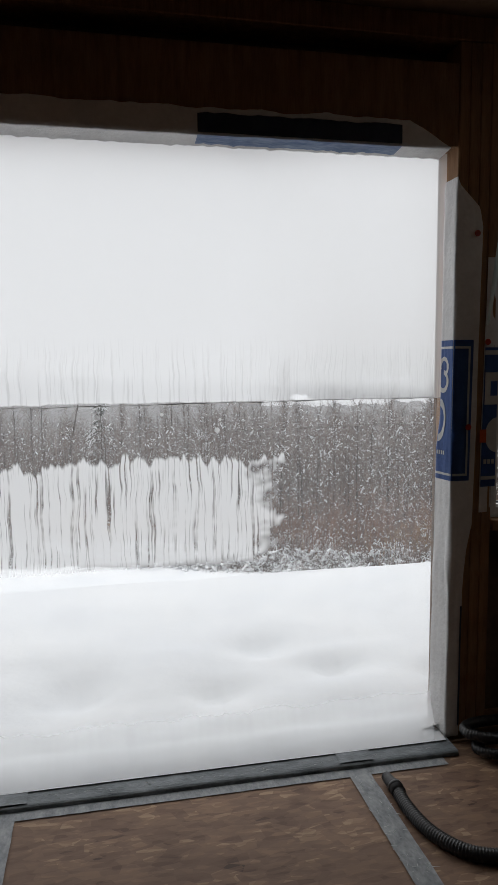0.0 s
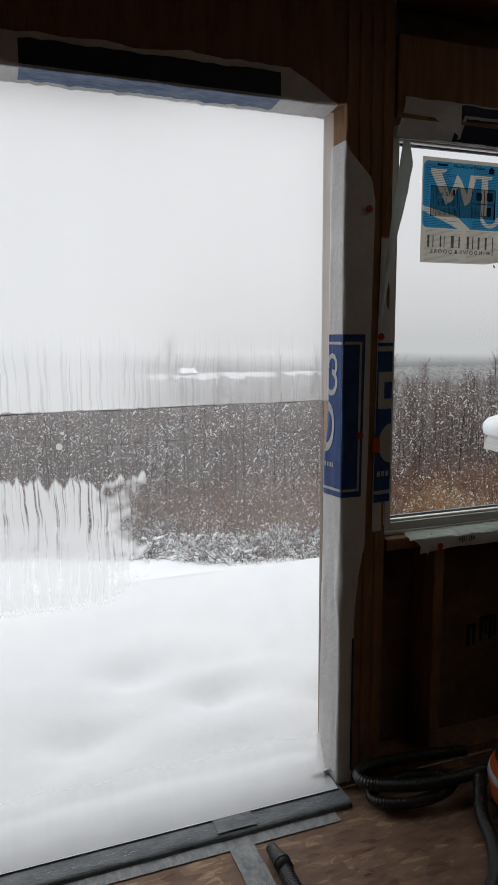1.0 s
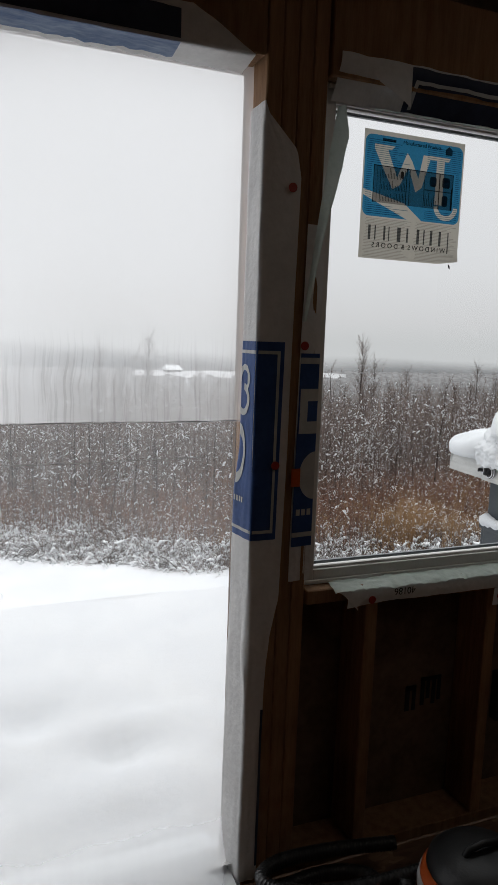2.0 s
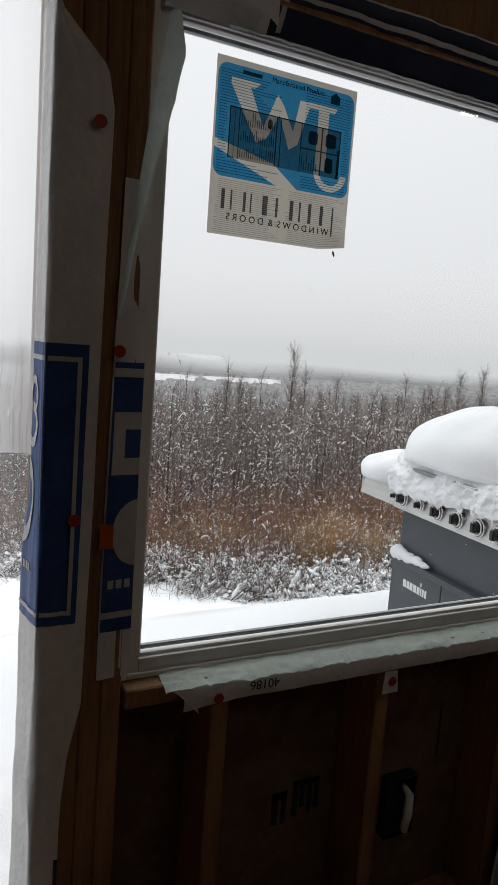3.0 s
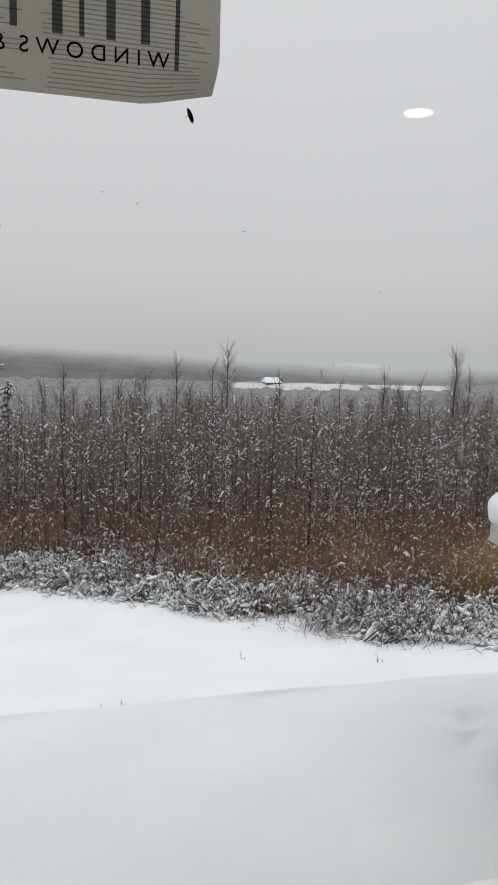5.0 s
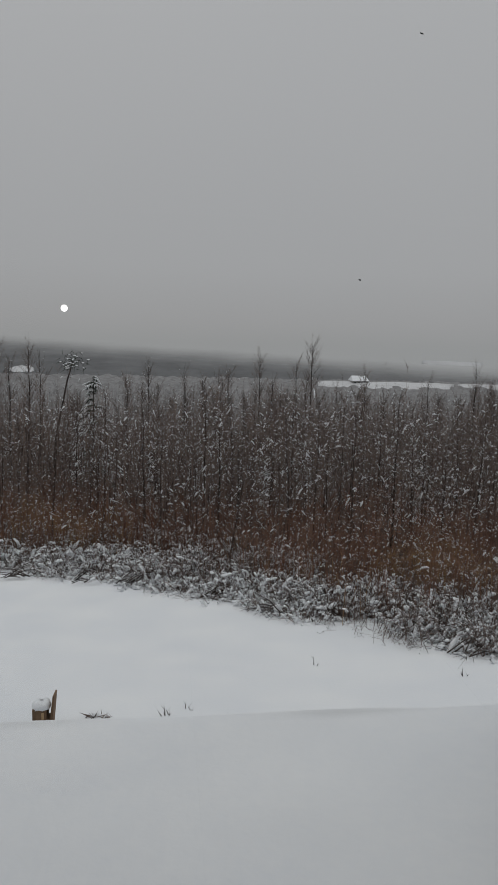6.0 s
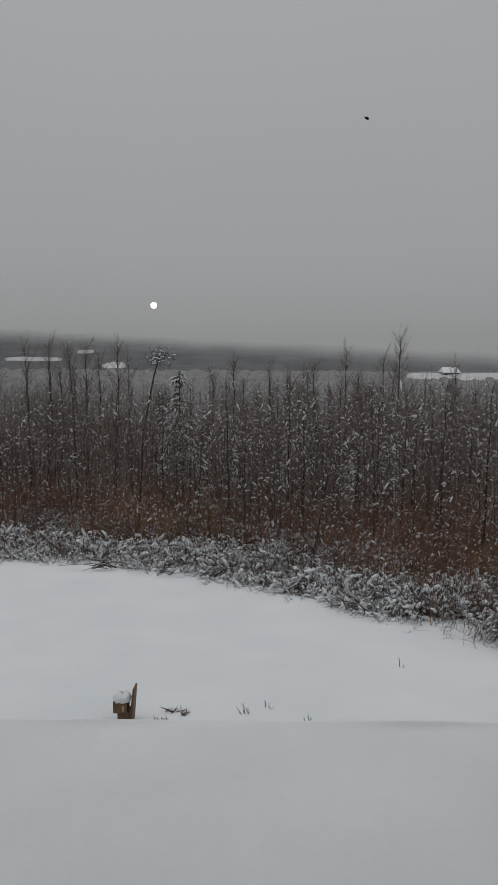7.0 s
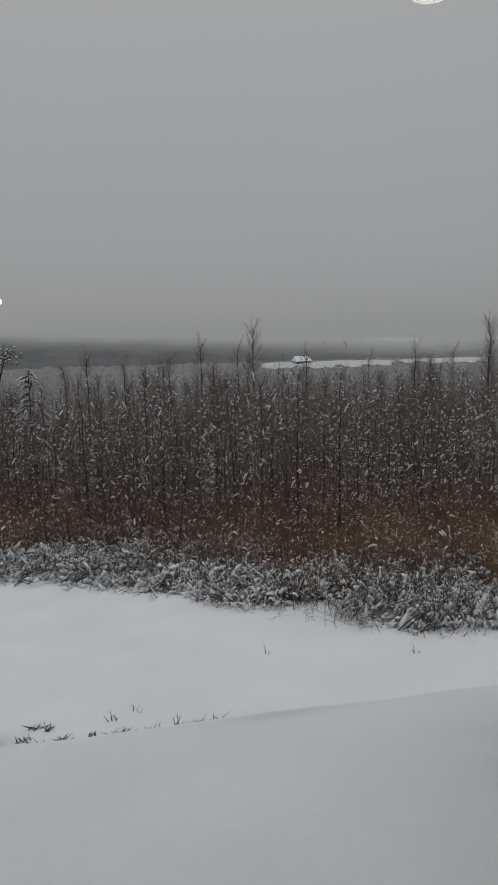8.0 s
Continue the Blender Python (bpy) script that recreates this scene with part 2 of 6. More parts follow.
# Same house wrap where daylight catches it; the greenish light is put into its colour.
wrap_green_m = stuff_mat("wrap_daylight_green", (0.52, 0.60, 0.55), (0.68, 0.75, 0.70), 0.6, 9, bump=0.35, fine=60, through=0.35)
blue_m = stuff_mat("blue_wrap_print", (0.022, 0.062, 0.20), (0.045, 0.10, 0.29), 0.5, 10, bump=0.1, fine=80)
navy_m = stuff_mat("dark_blue_edge_print", (0.024, 0.032, 0.066), (0.042, 0.054, 0.098), 0.5, 10)
pale_print_m = stuff_mat("pale_wrap_print", (0.46, 0.47, 0.47), (0.60, 0.61, 0.60), 0.55, 10)
red_m = plain_mat("red_plastic", (0.36, 0.03, 0.02), 0.45)
orange_m = plain_mat("orange_plastic", (0.55, 0.10, 0.02), 0.4)
vinyl_m = stuff_mat("white_vinyl", (0.70, 0.69, 0.67), (0.78, 0.77, 0.75), 0.35, 4, bump=0.03, fine=120)
seal_m = plain_mat("black_seal", (0.02, 0.02, 0.022), 0.5)
spacer_m = plain_mat("grey_spacer", (0.22, 0.24, 0.25), 0.4, 0.6)
tape_m = stuff_mat("grey_flashing_tape", (0.10, 0.115, 0.125), (0.23, 0.25, 0.265), 0.5, 9, (1, 3, 1), 0.35, 60)
tape_edge_m = stuff_mat("scuffed_tape", (0.17, 0.185, 0.195), (0.36, 0.37, 0.38), 0.6, 16, (2, 1, 1), 0.3, 60)
hose_m = plain_mat("black_ribbed_plastic", (0.018, 0.018, 0.019), 0.35, 0, 0.5)
black_m = plain_mat("black_plastic", (0.02, 0.02, 0.021), 0.45)
steel_m = stuff_mat("brushed_steel", (0.50, 0.50, 0.49), (0.68, 0.68, 0.67), 0.38, 5, (1, 1, 8), 0.1, 90, metal=0.75)
chrome_m = plain_mat("chrome", (0.55, 0.55, 0.56), 0.15, 1.0)
cart_m = stuff_mat("dark_grey_painted_steel", (0.036, 0.044, 0.052), (0.052, 0.062, 0.072), 0.38, 3, bump=0.03, fine=120, spec=0.5)
white_print_m = plain_mat("white_print", (0.75, 0.75, 0.74), 0.5)
black_print_m = plain_mat("black_print", (0.02, 0.02, 0.022), 0.6)
weathered_m = stuff_mat("weathered_board", (0.10, 0.06, 0.035), (0.22, 0.14, 0.085), 0.8, 9, (1, 1, 0.3), 0.3, 50)
plank_m = stuff_mat("light_plank", (0.36, 0.24, 0.13), (0.52, 0.37, 0.22), 0.7, 5, (4, 0.6, 1), 0.2, 40)
siding_m = plain_mat("house_siding", (0.34, 0.33, 0.32), 0.8)
pane_dark_m = plain_mat("far_pane", (0.05, 0.055, 0.06), 0.2)


def osb_material():
    """Pressed strand board: long flakes at all angles, brown with pale and dark ones."""
    m, t, b = base("strand_board")
    L = t.links.new
    co = node(t, "ShaderNodeTexCoord")
    prev = None
    for k, (sc, ang, st) in enumerate(((26, 20, (1, 3.0, 1)), (30, 75, (1, 3.6, 1)), (24, 130, (1, 2.6, 1)))):
        mp = node(t, "ShaderNodeMapping")
        mp.inputs["Rotation"].default_value = (0, 0, radians(ang))
        mp.inputs["Scale"].default_value = st
        mp.inputs["Location"].default_value = (k * 3.1, k * 1.7, 0)
        vo = node(t, "ShaderNodeTexVoronoi", Scale=sc / 1.5)
        L(co.outputs["Object"], mp.inputs[0])
        L(mp.outputs[0], vo.inputs["Vector"])
        bw = node(t, "ShaderNodeRGBToBW")
        L(vo.outputs["Color"], bw.inputs[0])
        if prev is None:
            prev = bw.outputs[0]
        else:
            mx = node(t, "ShaderNodeMath")
            mx.operation = "MULTIPLY_ADD"
            mx.inputs[1].default_value = 0.5
            L(bw.outputs[0], mx.inputs[0])
            half = node(t, "ShaderNodeMath")
            half.operation = "MULTIPLY"
            half.inputs[1].default_value = 0.6
            L(prev, half.inputs[0])
            L(half.outputs[0], mx.inputs[2])
            prev = mx.outputs[0]
    dirt = node(t, "ShaderNodeTexNoise", Scale=3.0, Detail=5.0)
    L(co.outputs["Object"], dirt.inputs["Vector"])
    ramp = node(t, "ShaderNodeValToRGB")
    r = ramp.color_ramp.elements
    r[0].position, r[0].color = 0.15, (0.075, 0.038, 0.022, 1)
    r[1].position, r[1].color = 0.9, (0.40, 0.27, 0.17, 1)
    for p, c in ((0.35, (0.17, 0.095, 0.06, 1)), (0.55, (0.21, 0.125, 0.08, 1)), (0.75, (0.26, 0.155, 0.095, 1))):
        e = r.new(p)
        e.color = c
    L(prev, ramp.inputs[0])
    mul = node(t, "ShaderNodeMixRGB")
    mul.blend_type = "MULTIPLY"
    mul.inputs[0].default_value = 0.55
    dr = node(t, "ShaderNodeValToRGB")
    dr.color_ramp.elements[0].position, dr.color_ramp.elements[0].color = 0.3, (0.5, 0.47, 0.45, 1)
    dr.color_ramp.elements[1].position, dr.color_ramp.elements[1].color = 0.65, (1, 1, 1, 1)
    L(dirt.outputs["Fac"], dr.inputs[0])
    L(ramp.outputs[0], mul.inputs[1])
    L(dr.outputs[0], mul.inputs[2])
    L(mul.outputs[0], b.inputs["Base Color"])
    bu = node(t, "ShaderNodeBump", Strength=0.4, Distance=0.003)
    L(prev, bu.inputs["Height"])
    L(bu.outputs[0], b.inputs["Normal"])
    b.inputs["Roughness"].default_value = 0.7
    return m


osb_m = osb_material()


def ink_material(name, tint):
    """A printed film of ink: filters the light that comes through the paper behind it."""
    m, t, b = base(name)
    tr = node(t, "ShaderNodeBsdfTransparent", Color=(*tint, 1))
    df = node(t, "ShaderNodeBsdfDiffuse", Color=(*[c * 0.5 for c in tint], 1))
    nz = node(t, "ShaderNodeTexNoise", Scale=160.0, Detail=2.0)
    co = node(t, "ShaderNodeTexCoord")
    mr = node(t, "ShaderNodeMapRange")
    mr.inputs["To Min"].default_value, mr.inputs["To Max"].default_value = 0.04, 0.20
    mx = node(t, "ShaderNodeMixShader")
    t.links.new(co.outputs["Object"], nz.inputs["Vector"])
    t.links.new(nz.outputs["Fac"], mr.inputs[0])
    t.links.new(mr.outputs[0], mx.inputs[0])
    t.links.new(tr.outputs[0], mx.inputs[1])
    t.links.new(df.outputs[0], mx.inputs[2])
    t.links.new(mx.outputs[0], t.nodes["Material Output"].inputs[0])
    return m


def litter_material():
    """Woodland floor: dark leaf litter and stems with snow lying in patches."""
    m, t, b = base("litter_and_snow")
    L = t.links.new
    co = node(t, "ShaderNodeTexCoord")
    n1 = node(t, "ShaderNodeTexNoise", Scale=2.6, Detail=6.0, Roughness=0.75)
    n2 = node(t, "ShaderNodeTexNoise", Scale=0.5, Detail=3.0)
    L(co.outputs["Object"], n1.inputs["Vector"])
    L(co.outputs["Object"], n2.inputs["Vector"])
    s = math_node(t, "MULTIPLY_ADD", n2.outputs["Fac"], 0.35, n1.outputs["Fac"])
    ramp = node(t, "ShaderNodeValToRGB")
    e = ramp.color_ramp.elements
    e[0].position, e[0].color = 0.62, (0.040, 0.027, 0.020, 1)
    e[1].position, e[1].color = 0.97, (0.78, 0.80, 0.83, 1)
    k = e.new(0.82)
    k.color = (0.10, 0.07, 0.055, 1)
    L(s, ramp.inputs[0])
    L(ramp.outputs[0], b.inputs["Base Color"])
    b.inputs["Roughness"].default_value = 0.95
    bu = node(t, "ShaderNodeBump", Strength=0.6, Distance=0.05)
    L(n1.outputs["Fac"], bu.inputs["Height"])
    L(bu.outputs[0], b.inputs["Normal"])
    return m


def glass_material():
    m, t, b = base("window_glass")
    L = t.links.new
    tr = node(t, "ShaderNodeBsdfTransparent", Color=(0.925, 0.938, 0.938, 1))
    gl = node(t, "ShaderNodeBsdfGlossy", Roughness=0.0, Color=(1, 1, 1, 1))
    fr = node(t, "ShaderNodeFresnel", IOR=1.5)
    mx = node(t, "ShaderNodeMixShader")
    L(fr.outputs[0], mx.inputs[0])
    L(tr.outputs[0], mx.inputs[1])
    L(gl.outputs[0], mx.inputs[2])
    L(mx.outputs[0], t.nodes["Material Output"].inputs[0])
    return m


glass_m = glass_material()


def math_node(t, op, a, b_=None, c=None, clamp=False):
    n = t.nodes.new("ShaderNodeMath")
    n.operation = op
    n.use_clamp = clamp
    for i, v in enumerate((a, b_, c)):
        if v is None:
            continue
        if isinstance(v, (int, float)):
            n.inputs[i].default_value = v
        else:
            t.links.new(v, n.inputs[i])
    return n.outputs[0]


def step_node(t, v, lo, hi):
    n = t.nodes.new("ShaderNodeMapRange")
    n.interpolation_type = "SMOOTHSTEP"
    t.links.new(v, n.inputs[0])
    n.inputs[1].default_value, n.inputs[2].default_value = lo, hi
    return n.outputs[0]


def film_material():
    """Clear plastic sheet: frosted above its seam, a frosted patch lower down, both cut by clear runs of water."""
    m, t, b = base("fogged_plastic_sheet")
    L = t.links.new
    co = node(t, "ShaderNodeTexCoord")
    sp = node(t, "ShaderNodeSeparateXYZ")
    L(co.outputs["Object"], sp.inputs[0])
    x, z = sp.outputs["X"], sp.outputs["Z"]

    def streaks(sx, sz, off):
        mp = node(t, "ShaderNodeMapping")
        mp.inputs["Scale"].default_value = (sx, 0.0, sz)
        mp.inputs["Location"].default_value = (off, 0, off * 0.3)
        wn = node(t, "ShaderNodeTexNoise", Scale=7.0, Detail=2.0)
        L(co.outputs["Object"], wn.inputs["Vector"])
        wv = node(t, "ShaderNodeVectorMath")
        wv.operation = "MULTIPLY_ADD"
        wv.inputs[1].default_value = (0.028, 0.0, 0.0)
        L(wn.outputs["Color"], wv.inputs[0])
        L(co.outputs["Object"], wv.inputs[2])
        L(wv.outputs[0], mp.inputs[0])
        n = node(t, "ShaderNodeTexNoise", Scale=1.0, Detail=3.0, Roughness=0.65)
        L(mp.outputs[0], n.inputs["Vector"])
        return n.outputs["Fac"]

    wob = streaks(7.0, 0.6, 4.0)
    runs = streaks(120.0, 2.6, 1.0)
    runs2 = streaks(26.0, 0.9, 9.0)
    blot = streaks(5.0, 6.0, 2.0)
    # above the seam
    zw = math_node(t, "MULTIPLY_ADD", wob, 0.03, z)
    above = step_node(t, zw, 1.238, 1.246)
    left = step_node(t, x, -0.30, -0.75)
    left_amt = math_node(t, "MULTIPLY_ADD", left, 0.45, 0.42)
    cut_a = step_node(t, runs, 0.50, 0.64)
    cut_a = math_node(t, "MULTIPLY", cut_a, math_node(t, "SUBTRACT", 1.0, step_node(t, z, 1.34, 1.46)))
    keep_a = math_node(t, "MULTIPLY_ADD", cut_a, -0.22, 1.0)
    f_a = math_node(t, "MULTIPLY", math_node(t, "MULTIPLY", above, left_amt), keep_a)
    # the patch below, with an uneven upper edge where the runs begin
    zp = math_node(t, "MULTIPLY_ADD", runs2, 0.13, z)
    zp = math_node(t, "MULTIPLY_ADD", wob, 0.14, zp)
    top_edge = math_node(t, "SUBTRACT", 1.0, step_node(t, zp, 1.165, 1.185))
    xb = math_node(t, "MULTIPLY_ADD", blot, 0.55, x)
    right_edge = math_node(t, "SUBTRACT", 1.0, step_node(t, xb, -0.40, -0.30))
    low = step_node(t, z, 0.665, 0.715)
    cut_b = math_node(t, "MULTIPLY", step_node(t, runs, 0.50, 0.62), step_node(t, blot, 0.30, 0.56))
    cut_b = math_node(t, "MULTIPLY", cut_b, 0.80)
    keep_b = math_node(t, "SUBTRACT", 1.0, cut_b)
    f_b = math_node(t, "MULTIPLY", math_node(t, "MULTIPLY", top_edge, right_edge), math_node(t, "MULTIPLY", low, keep_b))
    f_b = math_node(t, "MULTIPLY", f_b, 0.80)
    fog = math_node(t, "MAXIMUM", f_a, f_b)
    haze = math_node(t, "MULTIPLY_ADD", blot, 0.16, 0.06)
    low_frost = math_node(t, "MULTIPLY", math_node(t, "SUBTRACT", 1.0, step_node(t, math_node(t, "MULTIPLY_ADD", wob, 0.08, z), 0.06, 0.34)), 0.5)
    fog = math_node(t, "MAXIMUM", fog, low_frost)
    fog = math_node(t, "MAXIMUM", fog, haze, clamp=True)
    tr = node(t, "ShaderNodeBsdfTransparent", Color=(0.97, 0.975, 0.98, 1))
    ts = node(t, "ShaderNodeBsdfTranslucent", Color=(0.92, 0.93, 0.94, 1))
    mx = node(t, "ShaderNodeMixShader")
    L(fog, mx.inputs[0])
    L(tr.outputs[0], mx.inputs[1])
    L(ts.outputs[0], mx.inputs[2])
    gl = node(t, "ShaderNodeBsdfGlossy", Roughness=0.15)
    mx2 = node(t, "ShaderNodeMixShader")
    mx2.inputs[0].default_value = 0.015
    L(mx.outputs[0], mx2.inputs[1])
    L(gl.outputs[0], mx2.inputs[2])
    L(mx2.outputs[0], t.nodes["Material Output"].inputs[0])
    return m


film_m = film_material()
litter_m = litter_material()
spot_m = stuff_mat("dried_water", (0.8, 0.8, 0.8), (0.9, 0.9, 0.9), 0.8, 9, through=0.9)
# Same snow seen far off; haze is put into its greyer colour.
far_snow_m = stuff_mat("far_snow_haze_grey", (0.50, 0.50, 0.51), (0.62, 0.62, 0.63), 0.95, 0.2, fine=2, spec=0.1)


def glow_material(name, c, strength):
    m, t, b = base(name)
    b.inputs["Base Color"].default_value = (*c, 1)
    b.inputs["Emission Color"].default_value = (*c, 1)
    b.inputs["Emission Strength"].default_value = strength
    return m


lamp_m = glow_material("lit_diffuser", (1.0, 0.93, 0.84), 18.0)
sun_m = glow_material("pale_sun_disc", (1.0, 0.98, 0.95), 4.0)


def hill_material():
    """Far wooded slope; haze is put into its grey and its fade to clear with height."""
    m, t, b = base("hill_haze_fade")
    L = t.links.new
    co = node(t, "ShaderNodeTexCoord")
    sp = node(t, "ShaderNodeSeparateXYZ")
    L(co.outputs["Object"], sp.inputs[0])
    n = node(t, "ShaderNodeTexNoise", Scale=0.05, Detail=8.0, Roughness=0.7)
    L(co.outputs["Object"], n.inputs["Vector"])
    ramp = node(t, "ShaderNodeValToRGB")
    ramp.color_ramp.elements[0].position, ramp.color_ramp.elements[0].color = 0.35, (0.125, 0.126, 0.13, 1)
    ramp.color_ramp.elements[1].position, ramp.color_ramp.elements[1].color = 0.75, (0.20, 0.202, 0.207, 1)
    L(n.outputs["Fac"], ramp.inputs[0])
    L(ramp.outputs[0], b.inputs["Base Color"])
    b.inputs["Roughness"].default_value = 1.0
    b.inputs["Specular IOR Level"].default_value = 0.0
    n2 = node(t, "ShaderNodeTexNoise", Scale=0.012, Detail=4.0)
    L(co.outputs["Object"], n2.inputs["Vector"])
    # Haze over the crest: the slope turns transparent with height, sooner to the right.
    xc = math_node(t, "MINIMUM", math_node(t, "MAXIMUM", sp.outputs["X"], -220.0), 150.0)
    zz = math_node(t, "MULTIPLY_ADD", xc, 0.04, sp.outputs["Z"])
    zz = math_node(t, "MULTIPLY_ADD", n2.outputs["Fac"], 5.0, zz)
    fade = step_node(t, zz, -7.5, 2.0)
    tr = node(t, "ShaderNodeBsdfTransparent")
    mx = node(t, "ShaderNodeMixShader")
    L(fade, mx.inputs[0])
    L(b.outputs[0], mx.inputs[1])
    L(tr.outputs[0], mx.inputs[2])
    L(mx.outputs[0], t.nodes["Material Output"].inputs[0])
    return m


hill_m = hill_material()


# ==== the room ====
CEIL = 2.46
DOOR_L, DOOR_H = -2.45, 2.05          # patio opening from x = DOOR_L to 0
WX0, WX1, WZ0, WZ1 = 0.160, 1.46, 0.798, 2.035   # rough opening of the window
Y0, Y1 = 0.0, 0.125                   # stud depth; sheathing goes on to 0.14


def wall_boards():
    g = Geo()
    a, b_ = Y1, 0.14
    g.box(-5, DOOR_L, a, b_, -0.3, CEIL)
    g.box(DOOR_L, 0, a, b_, DOOR_H, CEIL)
    g.box(0, WX0, a, b_, -0.3, CEIL)
    g.box(WX0, WX1, a, b_, -0.3, WZ0)
    g.box(WX0, WX1, a, b_, WZ1, CEIL)
    g.box(WX1, 5, a, b_, -0.3, CEIL)
    return g


wall_n = tagged(part("wall_north", wall_boards(), panel_m), "unfinished stud wall with bare brown sheathing boards", "wall", kind="structure")
stud_mesh = {}


def stud(x0, z0, z1, name="stud"):
    g = Geo().box(0, 0.0375, Y0, Y1, 0, z1 - z0)
    key = round(z1 - z0, 3)
    if key not in stud_mesh:
        stud_mesh[key] = mesh_of(name, g, stud_m, bevel=0.003, segments=1)
    ob = new(name, stud_mesh[key])
    ob.parent = wall_n
    ob.location = (x0, 0, z0)
    return ob


for k in range(4):
    stud(0.0012 + k * 0.0381, 0.038, CEIL - 0.08)
for x in (0.34, 0.746, 1.152):
    stud(x, 0.038, WZ0 - 0.04)
for x in (WX1, WX1 + 0.04, 1.96, 2.37, 2.77, 3.18, 3.59, 4.0, 4.4, DOOR_L - 0.04, DOOR_L - 0.08, -2.94, -3.35, -3.75, -4.16, -4.57):
    stud(x, 0.038, CEIL - 0.08)


def timber(name, x0, x1, z0, z1, y1=Y1):
    return part(name, Geo().box(x0, x1, Y0, y1, z0, z1), stud_m, wall_n, bevel=0.003, segments=1)


timber("header_beam", DOOR_L, -0.001, DOOR_H, DOOR_H + 0.26)
timber("header_beam", WX0 + 0.002, WX1 - 0.002, WZ1, WZ1 + 0.22)
timber("rough_sill", WX0 + 0.002, WX1 - 0.002, WZ0 - 0.038, WZ0)
timber("bottom_plate", 0.0, 5, 0.0, 0.037)
timber("bottom_plate", -5, DOOR_L, 0.0, 0.037)
timber("top_plate", -5, 5, CEIL - 0.078, CEIL - 0.002)


def print_bar(x0, x1, z0, z1, y=Y1):
    part("board_print", Geo().box(x0, x1, y - 0.0025, y - 0.0005, z0, z1), black_print_m, wall_n, "black printing on board")


# faded stencil marks on the boards under the window
for x0, x1, z0, z1 in ((0.575, 0.590, 0.33, 0.41), (0.600, 0.612, 0.33, 0.41), (0.575, 0.612, 0.395, 0.41), (0.630, 0.643, 0.34, 0.43), (0.650, 0.662, 0.36, 0.43), (0.670, 0.683, 0.34, 0.43), (0.690, 0.702, 0.35, 0.43), (0.630, 0.702, 0.418, 0.43),
                       (1.00, 1.01, 0.66, 0.73), (1.03, 1.04, 0.66, 0.73), (1.06, 1.10, 0.66, 0.675), (1.06, 1.10, 0.715, 0.73), (1.095, 1.105, 0.66, 0.73),
                       (1.07, 1.075, 0.40, 0.55), (0.48, 0.50, 0.69, 0.72), (0.51, 0.53, 0.69, 0.72)):
    print_bar(x0, x1, z0, z1)

cable_m = plain_mat("white_cable", (0.72, 0.71, 0.68), 0.5)
grey_sheet_m = stuff_mat("grey_plastic_sheet", (0.26, 0.26, 0.27), (0.40, 0.40, 0.41), 0.35, 6, fine=30, through=0.4)
# switch box on the stud under the window, with a stripped white cable end hanging out of it
box_t = thing("electrical_box", (0.82, -0.002, 0.34), "dark plastic electrical box fixed to a stud", "electrical box")
bx = Geo().box(0.785, 0.868, -0.030, -0.026, 0.345, 0.349)
for x0, x1, z0, z1 in ((0.785, 0.789, 0.345, 0.490), (0.864, 0.868, 0.345, 0.490), (0.789, 0.864, 0.486, 0.490), (0.789, 0.864, 0.345, 0.349)):
    bx.box(x0, x1, -0.030, -0.002, z0, z1)
bx.box(0.789, 0.864, -0.006, -0.002, 0.349, 0.486)
part("box_shell", bx, black_m, box_t, "black moulded shell")
part("cable_end", Geo().tube([(0.845, -0.010, 0.455), (0.846, -0.034, 0.445), (0.838, -0.042, 0.405), (0.833, -0.040, 0.362)], [0.007, 0.010, 0.011, 0.009], 10), cable_m, box_t, "white cable end folded over", smooth=True)

# loose grey plastic sheet hanging against the studs
hang_t = thing("plastic_sheet", (1.5, -0.01, 0.0), "loose grey plastic sheet hanging against the studs", "plastic sheet")
hang_f = lambda s_, z: (1.13 + 0.11 * z + s_ * (0.80 - 0.10 * z), -0.022 - 0.016 * math.sin(9 * s_ + 1.5 * z) - 0.02 * (1 - s_) * (1 - z), z)
part("sheet_face", Geo().grid(hang_f, lin(0, 1, 40), lin(0.002, 0.66, 16)), grey_sheet_m, hang_t, smooth=True)
part("sheet_hem", Geo().tube([hang_f(0, z) for z in lin(0.004, 0.66, 12)], [0.0035] * 12, 6), cable_m, hang_t, "pale folded edge", smooth=True)

floor = tagged(part("floor", Geo().box(-5, 5, -6, -0.001, -0.04, -0.012), dark_room_m), "rough brown strand-board subfloor", "floor", kind="structure")
# floor sheets, 1.13 m wide, with narrow joints under the tape
sheet = mesh_of("floor_board", Geo().box(-0.5605, 0.5605, -2.44, 0, -0.012, 0), osb_m, bevel=0.0015, segments=1)
for k in range(-3, 5):
    for y in (-0.004, -2.448):
        ob = new("floor_board", sheet)
        ob.parent = floor
        ob.location = (-0.935 + 1.123 * k, y, 0)

tagged(part("ceiling", Geo().box(-5, 5, -6, 0.14, CEIL, CEIL + 0.12), dark_room_m), "bare unfinished board ceiling", "ceiling", kind="structure")
tagged(part("wall_south", Geo().box(-5, 5, -6.12, -6, -0.3, CEIL), dark_room_m), "bare unfinished back wall", "wall", kind="structure")
tagged(part("wall_west", Geo().box(-5.12, -5, -6.12, 0.14, -0.3, CEIL), dark_room_m), "bare unfinished side wall", "wall", kind="structure")
tagged(part("wall_east", Geo().box(5, 5.12, -6.12, 0.14, -0.3, CEIL), dark_room_m), "bare unfinished side wall", "wall", kind="structure")
tagged(part("roof_overhang", Geo().box(-5.3, 5.3, -6.3, 0.16, CEIL + 0.124, CEIL + 0.26), dark_room_m), "plain roof edge over the wall", "roof", kind="structure")


